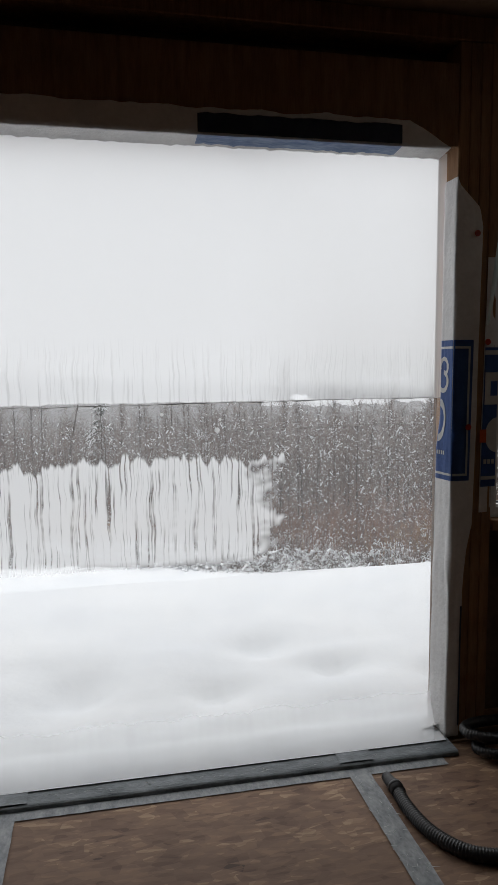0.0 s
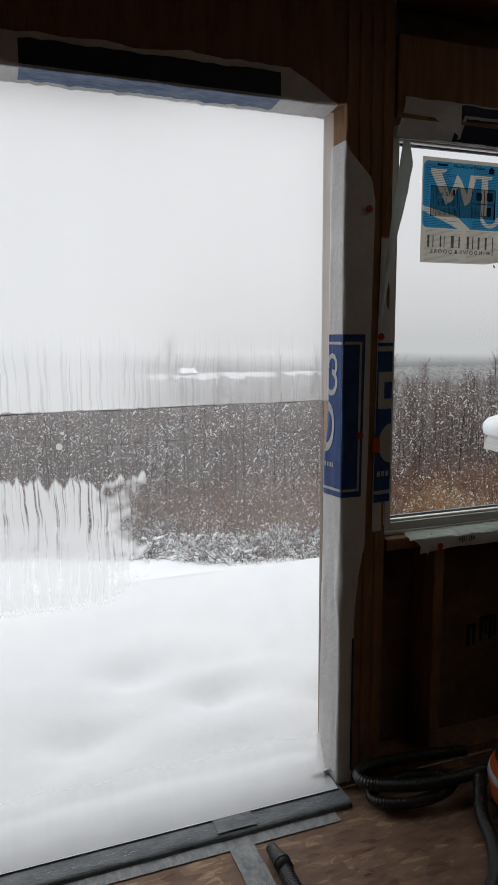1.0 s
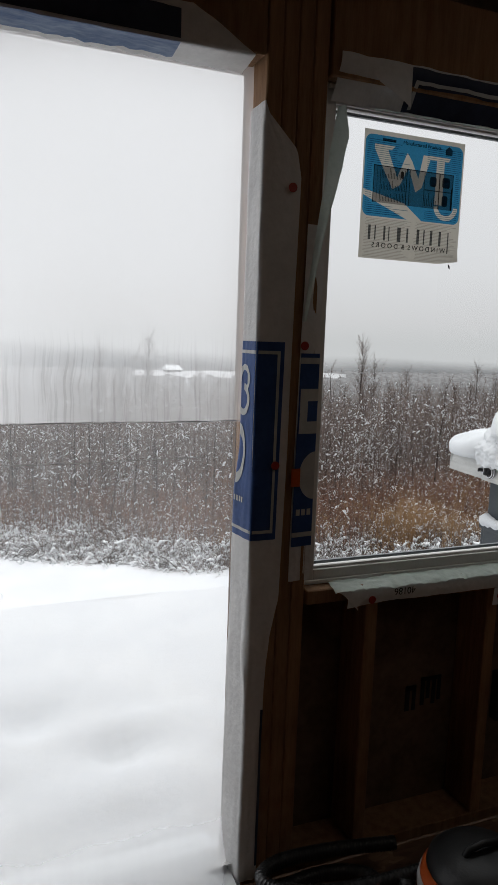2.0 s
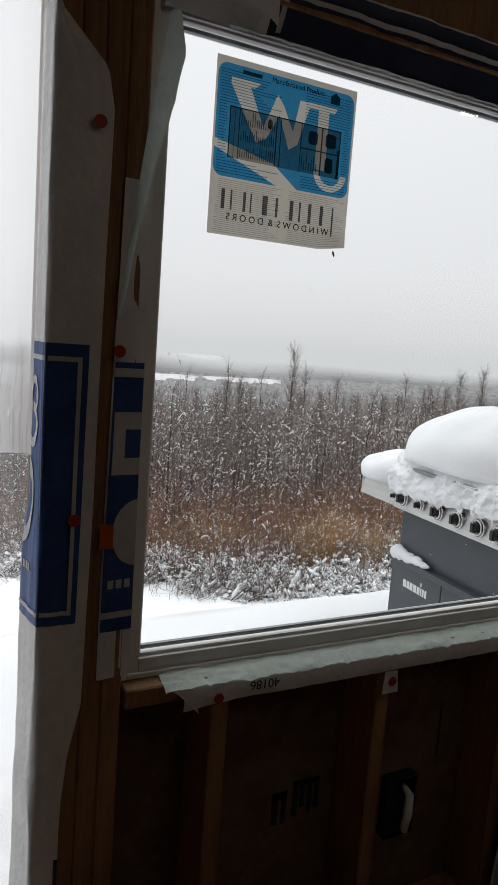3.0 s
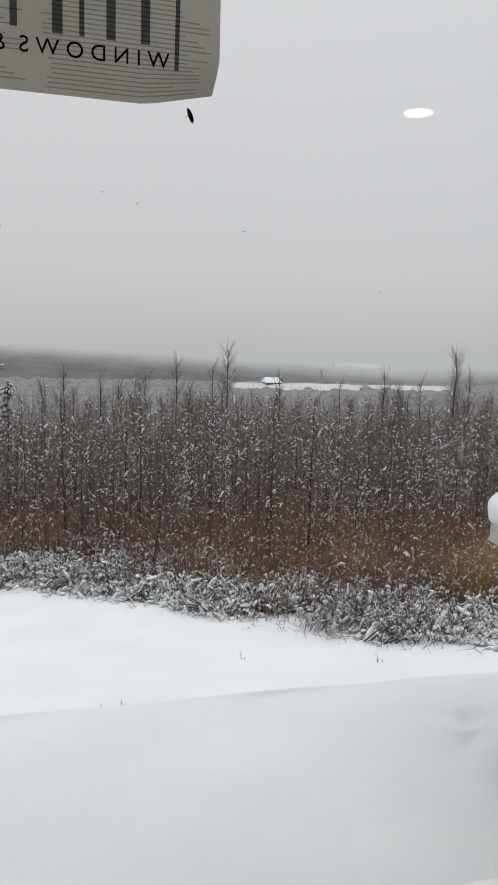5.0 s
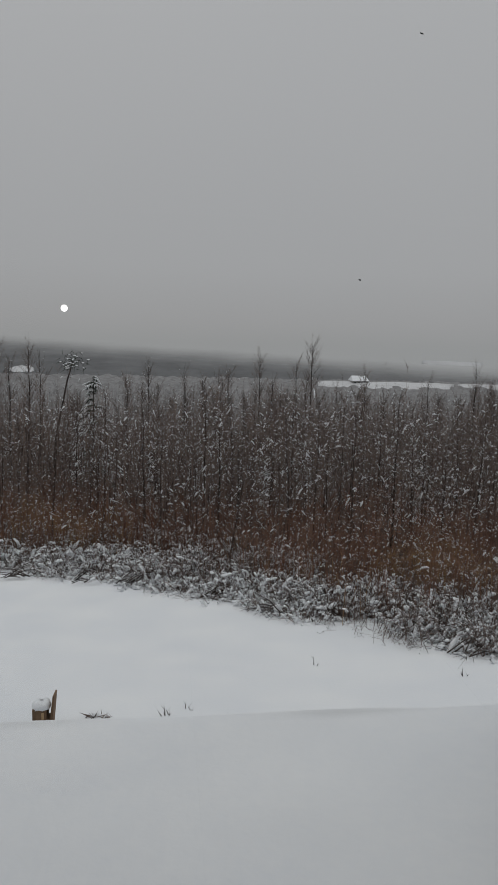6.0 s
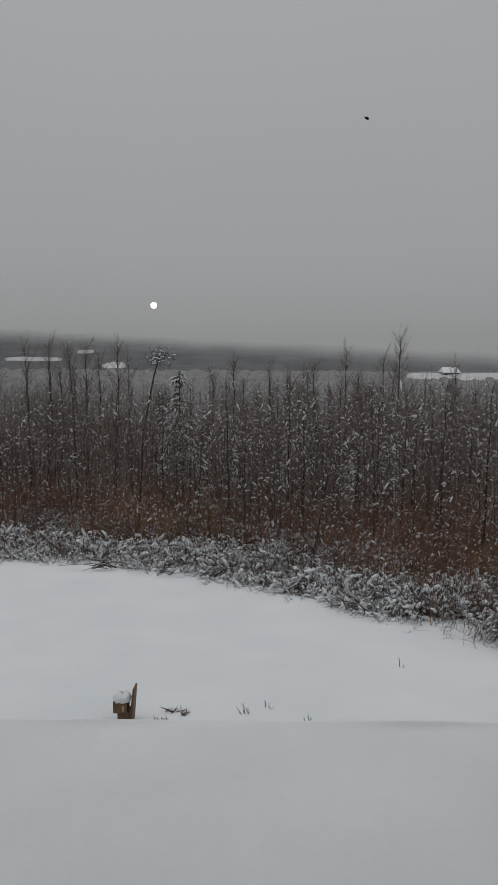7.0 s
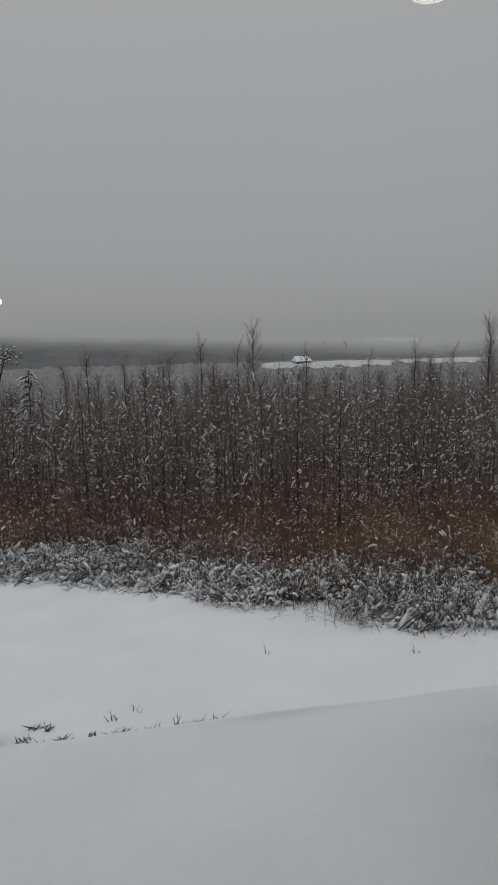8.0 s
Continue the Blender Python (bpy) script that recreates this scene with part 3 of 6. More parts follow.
# ==== window ====
def build_window():
    w = tagged(new("window_1"), "white vinyl picture window in a rough opening", "window", kind="structure")
    gx0, gx1, gz0, gz1 = 0.200, 1.415, 0.837, 1.990
    f = Geo()
    a, b_ = 0.044, 0.112
    for x0, x1, z0, z1 in ((0.166, gx0, 0.804, 2.030), (gx1, 1.452, 0.804, 2.030), (gx0, gx1, 0.804, gz0), (gx0, gx1, gz1, 2.030)):
        f.box(x0, x1, a, b_, z0, z1)
    part("window_frame", f, vinyl_m, w, bevel=0.002)
    lip = Geo()
    for x0, x1, z0, z1 in ((0.162, 0.174, 0.800, 2.034), (1.444, 1.456, 0.800, 2.034), (0.174, 1.444, 0.800, 0.811), (0.174, 1.444, 2.022, 2.034)):
        lip.box(x0, x1, 0.036, 0.0435, z0, z1)
    part("inner_lip", lip, vinyl_m, w, bevel=0.002)
    bead = Geo()
    t = 0.012
    for x0, x1, z0, z1 in ((gx0 + 0.0005, gx0 + t * 0.4, gz0, gz1), (gx1 - t, gx1 - 0.0005, gz0, gz1), (gx0 + t * 0.4, gx1 - t, gz0 + 0.0005, gz0 + t * 0.6), (gx0 + t * 0.4, gx1 - t, gz1 - t * 0.4, gz1 - 0.0005)):
        bead.box(x0, x1, 0.052, 0.060, z0, z1)
    part("glazing_bead", bead, vinyl_m, w, bevel=0.0015)
    s = Geo()
    for x0, x1, z0, z1 in ((gx0 + 0.005, gx0 + 0.010, gz0, gz1), (gx1 - 0.017, gx1 - 0.0125, gz0, gz1), (gx0 + 0.010, gx1 - 0.017, gz0 + 0.0075, gz0 + 0.0155), (gx0 + 0.010, gx1 - 0.017, gz1 - 0.013, gz1 - 0.006)):
        s.box(x0, x1, 0.0672, 0.076, z0, z1)
    part("glass_spacer", s, spacer_m, w, "dark grey spacer between the panes")
    pane = part("pane", Geo().grid(lambda u, v: (u, 0.065, v), [gx0 + 0.001, gx1 - 0.001], [gz0 + 0.001, gz1 - 0.001]), glass_m, w, "clear slightly green glass")
    pane.visible_shadow = False
    return w


build_window()


# ==== patio opening: sheet, sill, wrap ====
def ripple(u, v, k=1.0):
    return noise.noise(Vector((u * 9 * k, v * 3.1 * k, 1.7))) * 0.6 + noise.noise(Vector((u * 23 * k, v * 7 * k, 5.1))) * 0.4


film = part("plastic_sheet", Geo().grid(lambda u, v: (u, 0.080 + 0.004 * ripple(u * 0.4, v * 0.5) - 0.122 * max(0.0, 1 - (v - 0.012) / 0.15) ** 1.6 * (1.0 if u < -0.04 else 0.25), v), lin(DOOR_L, 0.03, 60), [0.024, 0.032, 0.042, 0.054, 0.07, 0.09, 0.115, 0.14] + lin(0.17, DOOR_H + 0.03, 46)), film_m, smooth=True)
film.visible_shadow = False
tagged(film, "clear plastic sheet over the opening, fogged with water runs", "plastic sheet")

seam = part("sheet_seam", Geo().tube([(x, 0.0765 + 0.002 * ripple(x, 1.2), 1.224 + 0.006 * ripple(x * 0.7, 3.3) + 0.008 * (x + 0.8)) for x in lin(DOOR_L + 0.02, -0.015, 140)], [0.0008 + 0.0035 * max(0.0, ripple(x * 1.1, 6.1)) for x in lin(DOOR_L + 0.02, -0.015, 140)], 5), wrap_m, film, "thin wrinkled seam")
fold = Geo()
fold.tube([(x, 0.0755, 1.135 + 0.015 * (x + 0.5) + 0.003 * ripple(x, 2.2)) for x in lin(-0.75, -0.1, 30)], [0.0006] * 30, 4)
part("sheet_fold", fold, wrap_m, film, "fine crease")
for x, z, r in ((-0.80, 1.135, 0.009), (-0.79, 1.17, 0.005), (-0.98, 1.19, 0.006)):
    part("water_spot", Geo().disc((x, 0.0735, z), r, "y", 12, 0.001), spot_m, film, "whitish dried spot")

sill = thing("door_sill", (-1.2, 0.02, 0), "low sill of the opening wrapped in grey flashing tape", "sill", kind="structure")


def sill_sheet(u, v):
    # v runs from the room side up over the raised plate
    prof = [(-0.098, 0.003), (-0.096, 0.014), (-0.090, 0.0185), (-0.02, 0.020), (0.103, 0.022), (0.120, 0.021), (0.121, -0.02)]
    i = min(int(v), len(prof) - 2)
    k = v - i
    y = prof[i][0] * (1 - k) + prof[i + 1][0] * k
    z = prof[i][1] * (1 - k) + prof[i + 1][1] * k
    return u, y + 0.003 * ripple(u, v * 0.1), z + 0.0010 * ripple(u * 2, v * 0.3)


part("sill_flashing", Geo().grid(sill_sheet, lin(DOOR_L, 0.0, 120), lin(0, 6, 25)), tape_m, sill, smooth=True)


def strip(x0, x1, y0, y1, z, nx=60, ny=5, edge=0.003):
    def fn(u, v):
        return x0 + (x1 - x0) * u + edge * ripple(v * 5, u * 2 + 3), y0 + (y1 - y0) * v + edge * ripple(u * 9, v + 7), z + 0.0012 * (1 + ripple(u * 9, v * 4))
    return Geo().grid(fn, lin(0, 1, nx), lin(0, 1, ny))


part("floor_tape", strip(DOOR_L, -0.06, -0.140, -0.094, 0.0022, 120), tape_edge_m, sill, "scuffed grey tape on the floor joint", smooth=True)
part("tape_patch", strip(-0.425, -0.305, -0.088, -0.030, 0.0225, 12, 12), tape_m, sill, "short grey tape patch", smooth=True)
part("tape_patch", strip(-1.545, -1.43, -0.088, -0.030, 0.0225, 12, 12), tape_m, sill, smooth=True)
drift = Geo().grid(lambda u, v: (u, -0.030 + 0.46 * v, 0.0245 + 0.012 * math.sin(3.1416 * min(1.0, 1.6 * v)) * (1 + 0.5 * ripple(u * 0.8, v)) - 0.17 * max(0.0, v - 0.3) ** 1.2), lin(DOOR_L, -0.012, 120), lin(0, 1, 20))
tagged(part("snow_drift", drift, snow_m, smooth=True), "low snow drift behind the sheet on the sill", "snow", kind="structure")

for x in (-0.373, -1.496, -2.62):
    seam_t = part("joint_tape", strip(x - 0.036, x + 0.036, -0.137, -1.9, 0.0034, 8, 60), tape_edge_m, smooth=True)
    tagged(seam_t, "scuffed grey tape over a floor joint", "tape", "floor tapes")
marks = Geo()
random.seed(4)
for k in range(46):
    x, y = random.uniform(-0.415, -0.335), random.uniform(-0.62, -0.15)
    a = random.uniform(0, 6.3)
    l_ = random.uniform(0.006, 0.025)
    marks.twig((x, y, 0.0062), (x + l_ * math.cos(a), y + l_ * math.sin(a), 0.0062), 0.001)
for k in range(60):
    x, y = random.uniform(-1.9, -0.1), random.uniform(-0.088, -0.055)
    marks.twig((x, y, 0.0226), (x + random.uniform(-0.03, 0.03), y + random.uniform(-0.004, 0.004), 0.0228), 0.0008)
part("tape_scuff", marks, pale_print_m, sill, "pale scuffs and torn fibres")


def wrap_edge(z):
    """How far the wrap reaches on to the stud face at each height."""
    pts = [(0.02, 0.05), (0.43, 0.05), (0.62, 0.052), (0.70, 0.060), (0.79, 0.082), (1.10, 0.088), (1.55, 0.093), (1.80, 0.097), (1.86, 0.085), (1.93, 0.012), (1.96, 0.0)]
    for (a, p), (b_, q) in zip(pts, pts[1:]):
        if a <= z <= b_:
            return p + (q - p) * (z - a) / (b_ - a)
    return pts[-1][1]


def jamb_sheet(lift=0.0):
    """From the film round the jamb's edge on to the stud face; s 0..1 on the jamb, 1..2 on the face."""
    def fn(s, z):
        w = ripple(s * 0.7, z * 1.4)
        bulge = 0.010 * max(0.0, 1 - abs(z - 0.66) / 0.10) * (0.5 + w)
        if s <= 1:
            y = 0.086 * (1 - s) - 0.004 * s
            # the sheet's edge creeps into the opening lower down
            lean = -0.012 * (1 - s) * max(0.0, min(1.0, (1.16 - z) / 0.1)) - 0.014 * (1 - s) * max(0.0, (0.75 - z))
            return -0.004 - lift - 0.003 * w + lean - bulge, y, z
        x = (s - 1) * wrap_edge(z)
        return x - 0.004, -0.006 - lift - 0.004 * w - bulge, z
    return fn


wrap = thing("house_wrap", (0.0, 0, 0.02), "grey-white house wrap folded round the opening edge", "house wrap")
part("jamb_sheet", Geo().grid(jamb_sheet(), lin(0, 2, 21), lin(0.02, 1.955, 150)), wrap_m, wrap, "wrinkled grey-white sheet", smooth=True)


def print_patch(fn, s0, s1, z0, z1, n=12, m_=20):
    return Geo().grid(fn, lin(s0, s1, n), lin(z0, z1, m_))


pf, pf2 = jamb_sheet(0.0016), jamb_sheet(0.003)
part("blue_print", print_patch(pf, 0.03, 1.78, 0.945, 1.425, 24, 40), blue_m, wrap, "dark blue printed panel", smooth=True)
bor = Geo()
bor.grid(pf2, lin(0.03, 1.66, 20), lin(1.396, 1.404, 3))
bor.grid(pf2, lin(0.03, 1.66, 20), lin(0.962, 0.970, 3))
bor.grid(pf2, lin(1.58, 1.66, 3), lin(0.962, 1.404, 30))
part("print_border", bor, pale_print_m, wrap, "pale line round the print", smooth=True)


def arc(fn, cs, cz, rs, rz, a0, a1, w, n=26):
    """A broad printed stroke along an arc of the sheet."""
    g = Geo()
    vs, fs = [], []
    for i in range(n):
        a = radians(a0 + (a1 - a0) * i / (n - 1))
        for k in (1 - w, 1.0):
            vs.append(tuple(fn(min(2, max(0.02, cs + rs * k * math.cos(a))), cz + rz * k * math.sin(a))))
    for i in range(n - 1):
        fs.append((2 * i, 2 * i + 1, 2 * i + 3, 2 * i + 2))
    return g.add(vs, fs)


for args in ((0.35, 1.335, 0.36, 0.035, -60, 200, 0.4), (0.30, 1.285, 0.42, 0.04, -200, 80, 0.4), (0.12, 1.15, 0.42, 0.075, -90, 90, 0.35)):
    part("print_mark", arc(pf2, *args), pale_print_m, wrap, "pale rounded printed shape", smooth=True)
for k in range(4):
    part("print_mark", Geo().grid(pf2, lin(0.12 + 0.13 * k, 0.20 + 0.13 * k, 3), lin(1.032, 1.046, 3)), pale_print_m, wrap, smooth=True)
line = Geo().grid(pf2, lin(1.86, 1.99, 3), lin(0.06, 0.50, 20))
part("blue_print", line, navy_m, wrap, "dark blue border line", smooth=True)
foot = Geo().grid(lambda u, v: (-0.012 - 0.085 * u, 0.085 - 0.06 * v + 0.02 * u, 0.027 + 0.03 * v * (1 - u) + 0.008 * ripple(u * 2, v * 2)), lin(0, 1, 10), lin(0, 1, 8))
part("loose_corner", foot, wrap_m, wrap, "loose folded corner at the sill", smooth=True)


def header_sheet(s, x):
    # s 0..1 from the film to the room edge under the beam, 1..2 up its face
    w = ripple(x * 1.3, s)
    if s <= 1:
        return x, 0.084 * (1 - s) - 0.004 * s, DOOR_H - 0.004 - 0.004 * (1 + w) - 0.010 * (1 - s) * (1 + 0.7 * noise.noise(Vector((x * 40, 0, 0))))
    end = 0.075 + 0.012 * w
    slope = min(1.0, max(0.0, (-0.03 - x) / 0.14))
    return x, -0.005 - 0.003 * w, DOOR_H - 0.004 + (s - 1) * end * slope


wrap_h = thing("house_wrap", (-1.2, 0, DOOR_H), "grey-white house wrap folded under the beam of the opening", "house wrap")
part("header_sheet", Geo().grid(lambda u, v: header_sheet(v, u), lin(DOOR_L, -0.03, 170), lin(0, 2, 15)), wrap_m, wrap_h, "wrinkled grey-white sheet", smooth=True)
# Daylight put into the underside print's lighter blue, shade into the face's darker one.
hp = Geo().grid(lambda u, v: tuple(a + b_ for a, b_ in zip(header_sheet(v, u), (0, -0.0015, -0.0015))), lin(-0.86, -0.20, 50), lin(0.25, 1.0, 8))
part("blue_print", hp, stuff_mat("sunlit_blue_print", (0.10, 0.17, 0.34), (0.34, 0.42, 0.56), 0.5, 12, (1, 4, 1), fine=40, through=0.3), wrap_h, "streaked blue printing", smooth=True)
hp2 = Geo().grid(lambda u, v: tuple(a + b_ for a, b_ in zip(header_sheet(v, u), (0, -0.0016, 0))), lin(-0.86, -0.20, 50), lin(1.02, 1.8, 8))
part("blue_print", hp2, navy_m, wrap_h, smooth=True)


# wrap round the window
wrap_w = thing("house_wrap", (0.15, 0, 0.8), "grey-white house wrap folded in round the window", "house wrap")


def left_sheet(lift=0.0):
    def fn(u, z):
        edge = 0.108 + 0.012 * math.sin(z * 5) * 0.3 + 0.02 * max(0, z - 1.45)
        return edge + (0.166 - edge) * u, -0.004 - lift - 0.003 * ripple(u, z * 2) + 0.006 * u, z
    return fn


lf, lf2, lf3 = left_sheet(), left_sheet(0.0016), left_sheet(0.003)
part("side_sheet", Geo().grid(lf, lin(0, 1, 8), lin(0.83, 1.70, 70)), wrap_m, wrap_w, "wrinkled grey-white sheet", smooth=True)
part("blue_print", Geo().grid(lf2, lin(0.05, 1, 8), lin(0.92, 1.40, 40)), blue_m, wrap_w, "dark blue printed panel", smooth=True)
lb = Geo()
for z0_, z1_ in ((0.945, 0.957), (1.375, 1.390)):
    part("print_border", Geo().grid(lf3, lin(0.05, 1, 6), lin(z0_, z1_, 3)), pale_print_m, wrap_w, smooth=True)
lb.grid(lf3, lin(0.12, 1, 6), lin(1.285, 1.315, 4))
lb.grid(lf3, lin(0.12, 0.5, 4), lin(1.235, 1.285, 4))
lb.grid(lf3, lin(0.12, 1, 6), lin(1.205, 1.235, 4))
part("print_mark", lb, pale_print_m, wrap_w, "pale printed bars", smooth=True)
blob = Geo()
vs = [tuple(lf3(min(1, 1.0 - 0.75 * math.sin(math.pi * k / 20)), 1.10 + 0.06 * math.cos(math.pi * k / 20))) for k in range(21)]
blob.add(vs, [tuple(range(21))])
part("print_mark", blob, pale_print_m, wrap_w, "pale half-round printed shape")
for k in range(3):
    part("print_mark", Geo().grid(lf3, lin(0.2 + 0.25 * k, 0.38 + 0.25 * k, 3), lin(1.000, 1.016, 3)), pale_print_m, wrap_w, smooth=True)
part("orange_tag", Geo().grid(lambda u, z: (0.098 + 0.024 * u, -0.010, z), lin(0, 1, 3), lin(1.075, 1.12, 3)), orange_m, wrap_w, "small orange tag")

# bent flap that curls in front of the upper corner of the glass
def curl(u, v):
    z = 1.475 + 0.49 * v
    stops = ((0.0, 0.001), (0.44, 0.015), (0.70, 0.031), (0.87, 0.034), (1.0, 0.013))
    for (a, p), (b_, q) in zip(stops, stops[1:]):
        if a <= v <= b_:
            wide = p + (q - p) * (v - a) / (b_ - a)
    x = 0.112 + 0.05 * v + 0.012 * v * v + wide * u * (1.0 + 0.10 * ripple(v * 2, 3.0))
    return x, -0.008 - 0.016 * math.sin(u * 1.6) - 0.006 * v, z


part("curled_flap", Geo().grid(curl, lin(0, 1, 8), lin(0, 1, 36)), wrap_green_m, wrap_w, "curled pale flap beside the glass", smooth=True)


def top_sheet(u, x):
    sag = 0.006 * ripple(x * 2, u)
    return x, 0.034 - 0.046 * min(1, u * 1.3) + 0.003 * ripple(x, 4.0), 1.991 + 0.096 * u + sag
part("top_sheet", Geo().grid(lambda x, u: top_sheet(u, x), lin(0.18, 1.46, 60), lin(0, 1, 8)), wrap_m, wrap_w, "wrinkled sheet over the window head", smooth=True)
part("blue_print", Geo().grid(lambda x, u: tuple(a + b_ for a, b_ in zip(top_sheet(u, x), (0, -0.0018, 0))), lin(0.37, 1.46, 50), lin(0.02, 0.95, 8)), navy_m, wrap_w, smooth=True)
tl = Geo()
tl.grid(lambda x, u: tuple(a + b_ for a, b_ in zip(top_sheet(u, x), (0, -0.0034, 0))), lin(0.385, 1.46, 50), lin(0.60, 0.68, 3))
tl.grid(lambda x, u: tuple(a + b_ for a, b_ in zip(top_sheet(u, x), (0, -0.0034, 0))), lin(0.385, 0.395, 3), lin(0.08, 0.68, 6))
part("print_border", tl, pale_print_m, wrap_w, smooth=True)
def corner_flap(u, v):
    return 0.285 + 0.085 * u - 0.02 * v * (1 - u), -0.012 - 0.014 * math.sin(u * 3), 2.075 - 0.085 * v * (0.25 + 0.75 * u ** 0.6)
part("loose_corner", Geo().grid(corner_flap, lin(0, 1, 8), lin(0, 1, 8)), wrap_m, wrap_w, "loose pale triangle of wrap", smooth=True)
tear = Geo().grid(lambda x, u: (x, 0.033 - 0.003 * u, 1.993 - 0.008 * u * (0.3 + abs(ripple(x * 5, 2.0)) * 2.2)), lin(0.30, 1.42, 150), lin(0, 1, 3))
part("torn_edge", tear, wrap_green_m, wrap_w, "torn pale edge", smooth=True)


def sill_flap(u, x):
    """From under the frame out over the sill timber and down its face, with a torn lower edge."""
    t_ = ripple(x * 2.2, 8.0)
    low = 0.040 + 0.006 * t_ + 0.010 * max(0, 0.36 - x) / 0.1
    if u <= 0.45:
        k = u / 0.45
        return x, 0.034 - 0.044 * k, 0.800 - 0.010 * k * k + 0.003 * t_
    k = (u - 0.45) / 0.55
    return x, -0.010 - 0.004 * math.sin(3 * k) + 0.003 * t_, 0.790 - low * k


part("sill_flap", Geo().grid(lambda x, u: sill_flap(u, x), lin(0.275, 1.46, 110), lin(0, 1, 14)), wrap_m, wrap_w, "torn wrap flap over the sill", smooth=True)
part("lit_fold", Geo().grid(lambda x, u: (x, 0.034 - 0.052 * u, 0.8050 - 0.012 * u * u + 0.007 * ripple(x * 3, u * 1.5) - 0.012 * u * abs(ripple(x * 5, 1.0))), lin(0.235, 1.46, 150), lin(0, 1, 8)), wrap_green_m, wrap_w, "pale crumpled fold under the glass", smooth=True)
tri = Geo().grid(lambda u, v: (0.232 + 0.055 * u + 0.02 * v, -0.014 - 0.002 * ripple(u, v), 0.792 - 0.058 * v * u), lin(0, 1, 8), lin(0, 1, 6))
part("loose_corner", tri, wrap_m, wrap_w, smooth=True)
tab = Geo().grid(lambda u, v: (0.752 + (0.034 + 0.010 * v) * u - 0.004 * v, -0.0165, 0.752 - 0.052 * v), lin(0, 1, 5), lin(0, 1, 5))
part("nail_tab", tab, wrap_m, wrap_w, "short pale tab of wrap")
for k, (x, z) in enumerate(((0.345, 0.762), (0.772, 0.728), (0.069, 1.775), (0.052, 1.13), (0.117, 1.418))):
    y = -0.0215 if z < 0.8 else -0.016
    part("cap_nail", Geo().disc((x, y, z), 0.0105, "y", 18, 0.004), red_m, wrap_w, "red plastic nail cap", bevel=0.001, segments=1)
num = pose(0.445, -0.0205, 0.786, 90, 180, 0)
lettering("stamped_number", "40186", 0.027, black_print_m, num, wrap_w, "black stamped digits, upside down")


# ==== things in the room ====
def ceiling_light(x, y):
    t_ = thing("ceiling_light", (x, y, CEIL), "round flat white ceiling light, switched on", "ceiling light", "ceiling lights")
    rim = Geo()
    n = 28
    for r0, r1, z0, z1 in ((0.062, 0.080, CEIL - 0.012, CEIL - 0.001),):
        vs, fs = [], []
        for k in range(n):
            a = 2 * math.pi * k / n
            for r, z in ((r0, z0), (r1, z0 + 0.004), (r1, z1), (r0, z1)):
                vs.append((x + r * math.cos(a), y + r * math.sin(a), z))
        for k in range(n):
            j = (k + 1) % n
            for i in range(4):
                fs.append((k * 4 + i, j * 4 + i, j * 4 + (i + 1) % 4, k * 4 + (i + 1) % 4))
        rim.add(vs, fs)
    part("rim", rim, vinyl_m, t_, smooth=True)
    part("diffuser", Geo().disc((x, y, CEIL - 0.011), 0.0615, "z", 28, 0.006), lamp_m, t_, "glowing round diffuser")


for x, y in ((0.80, -0.94), (1.90, -1.01), (1.89, -2.21), (0.68, -1.93)):
    ceiling_light(x, y)


def smooth_path(pts, n):
    """A curve through the points."""
    pts = [Vector(p) for p in pts]
    out = []
    for i in range(len(pts) - 1):
        p0, p1, p2, p3 = pts[max(i - 1, 0)], pts[i], pts[i + 1], pts[min(i + 2, len(pts) - 1)]
        for k in range(n):
            t = k / n
            out.append(0.5 * ((2 * p1) + (p2 - p0) * t + (2 * p0 - 5 * p1 + 4 * p2 - p3) * t * t + (3 * p1 - p0 - 3 * p2 + p3) * t ** 3))
    out.append(pts[-1])
    return out


def ribbed(pts, r, pitch=0.0085):
    path = smooth_path(pts, 24)
    dist = [0.0]
    for a, b_ in zip(path, path[1:]):
        dist.append(dist[-1] + (b_ - a).length)
    ps, rs = [], []
    i = 0
    d, step = 0.0, pitch / 3
    while d < dist[-1]:
        while dist[i + 1] < d:
            i += 1
        k = (d - dist[i]) / (dist[i + 1] - dist[i])
        ps.append(path[i].lerp(path[i + 1], k))
        rs.append(r * (1.0 if len(ps) % 3 else 0.86))
        d += step
    return Geo().tube(ps, rs, 12)


hose = thing("vacuum_hose", (-0.31, -0.23, 0), "black ribbed vacuum hose lying in a loop on the floor", "hose")
R = 0.021
part("tube", ribbed([(-0.302, -0.265, R + 0.004), (-0.305, -0.36, R), (-0.285, -0.48, R), (-0.22, -0.575, R), (-0.10, -0.615, R), (0.04, -0.60, R), (0.19, -0.51, R), (0.275, -0.40, R), (0.315, -0.30, R + 0.02), (0.36, -0.235, 0.11)], R), hose_m, hose, smooth=True)
part("cuff", Geo().tube([(-0.307, -0.195, R + 0.004), (-0.306, -0.225, R + 0.004), (-0.302, -0.25, R + 0.004), (-0.302, -0.285, R + 0.004)], [0.0165, 0.0185, 0.022, 0.0225], 18), black_m, hose, "smooth black end cuff", smooth=True)
part("cuff_ring", Geo().tube([(-0.302, -0.250, R + 0.004), (-0.302, -0.262, R + 0.004)], [0.0238, 0.0238], 18), hose_m, hose, smooth=True)

hose2 = thing("vacuum_hose", (0.1, -0.1, 0), "black ribbed hose looped beside the wall", "hose")
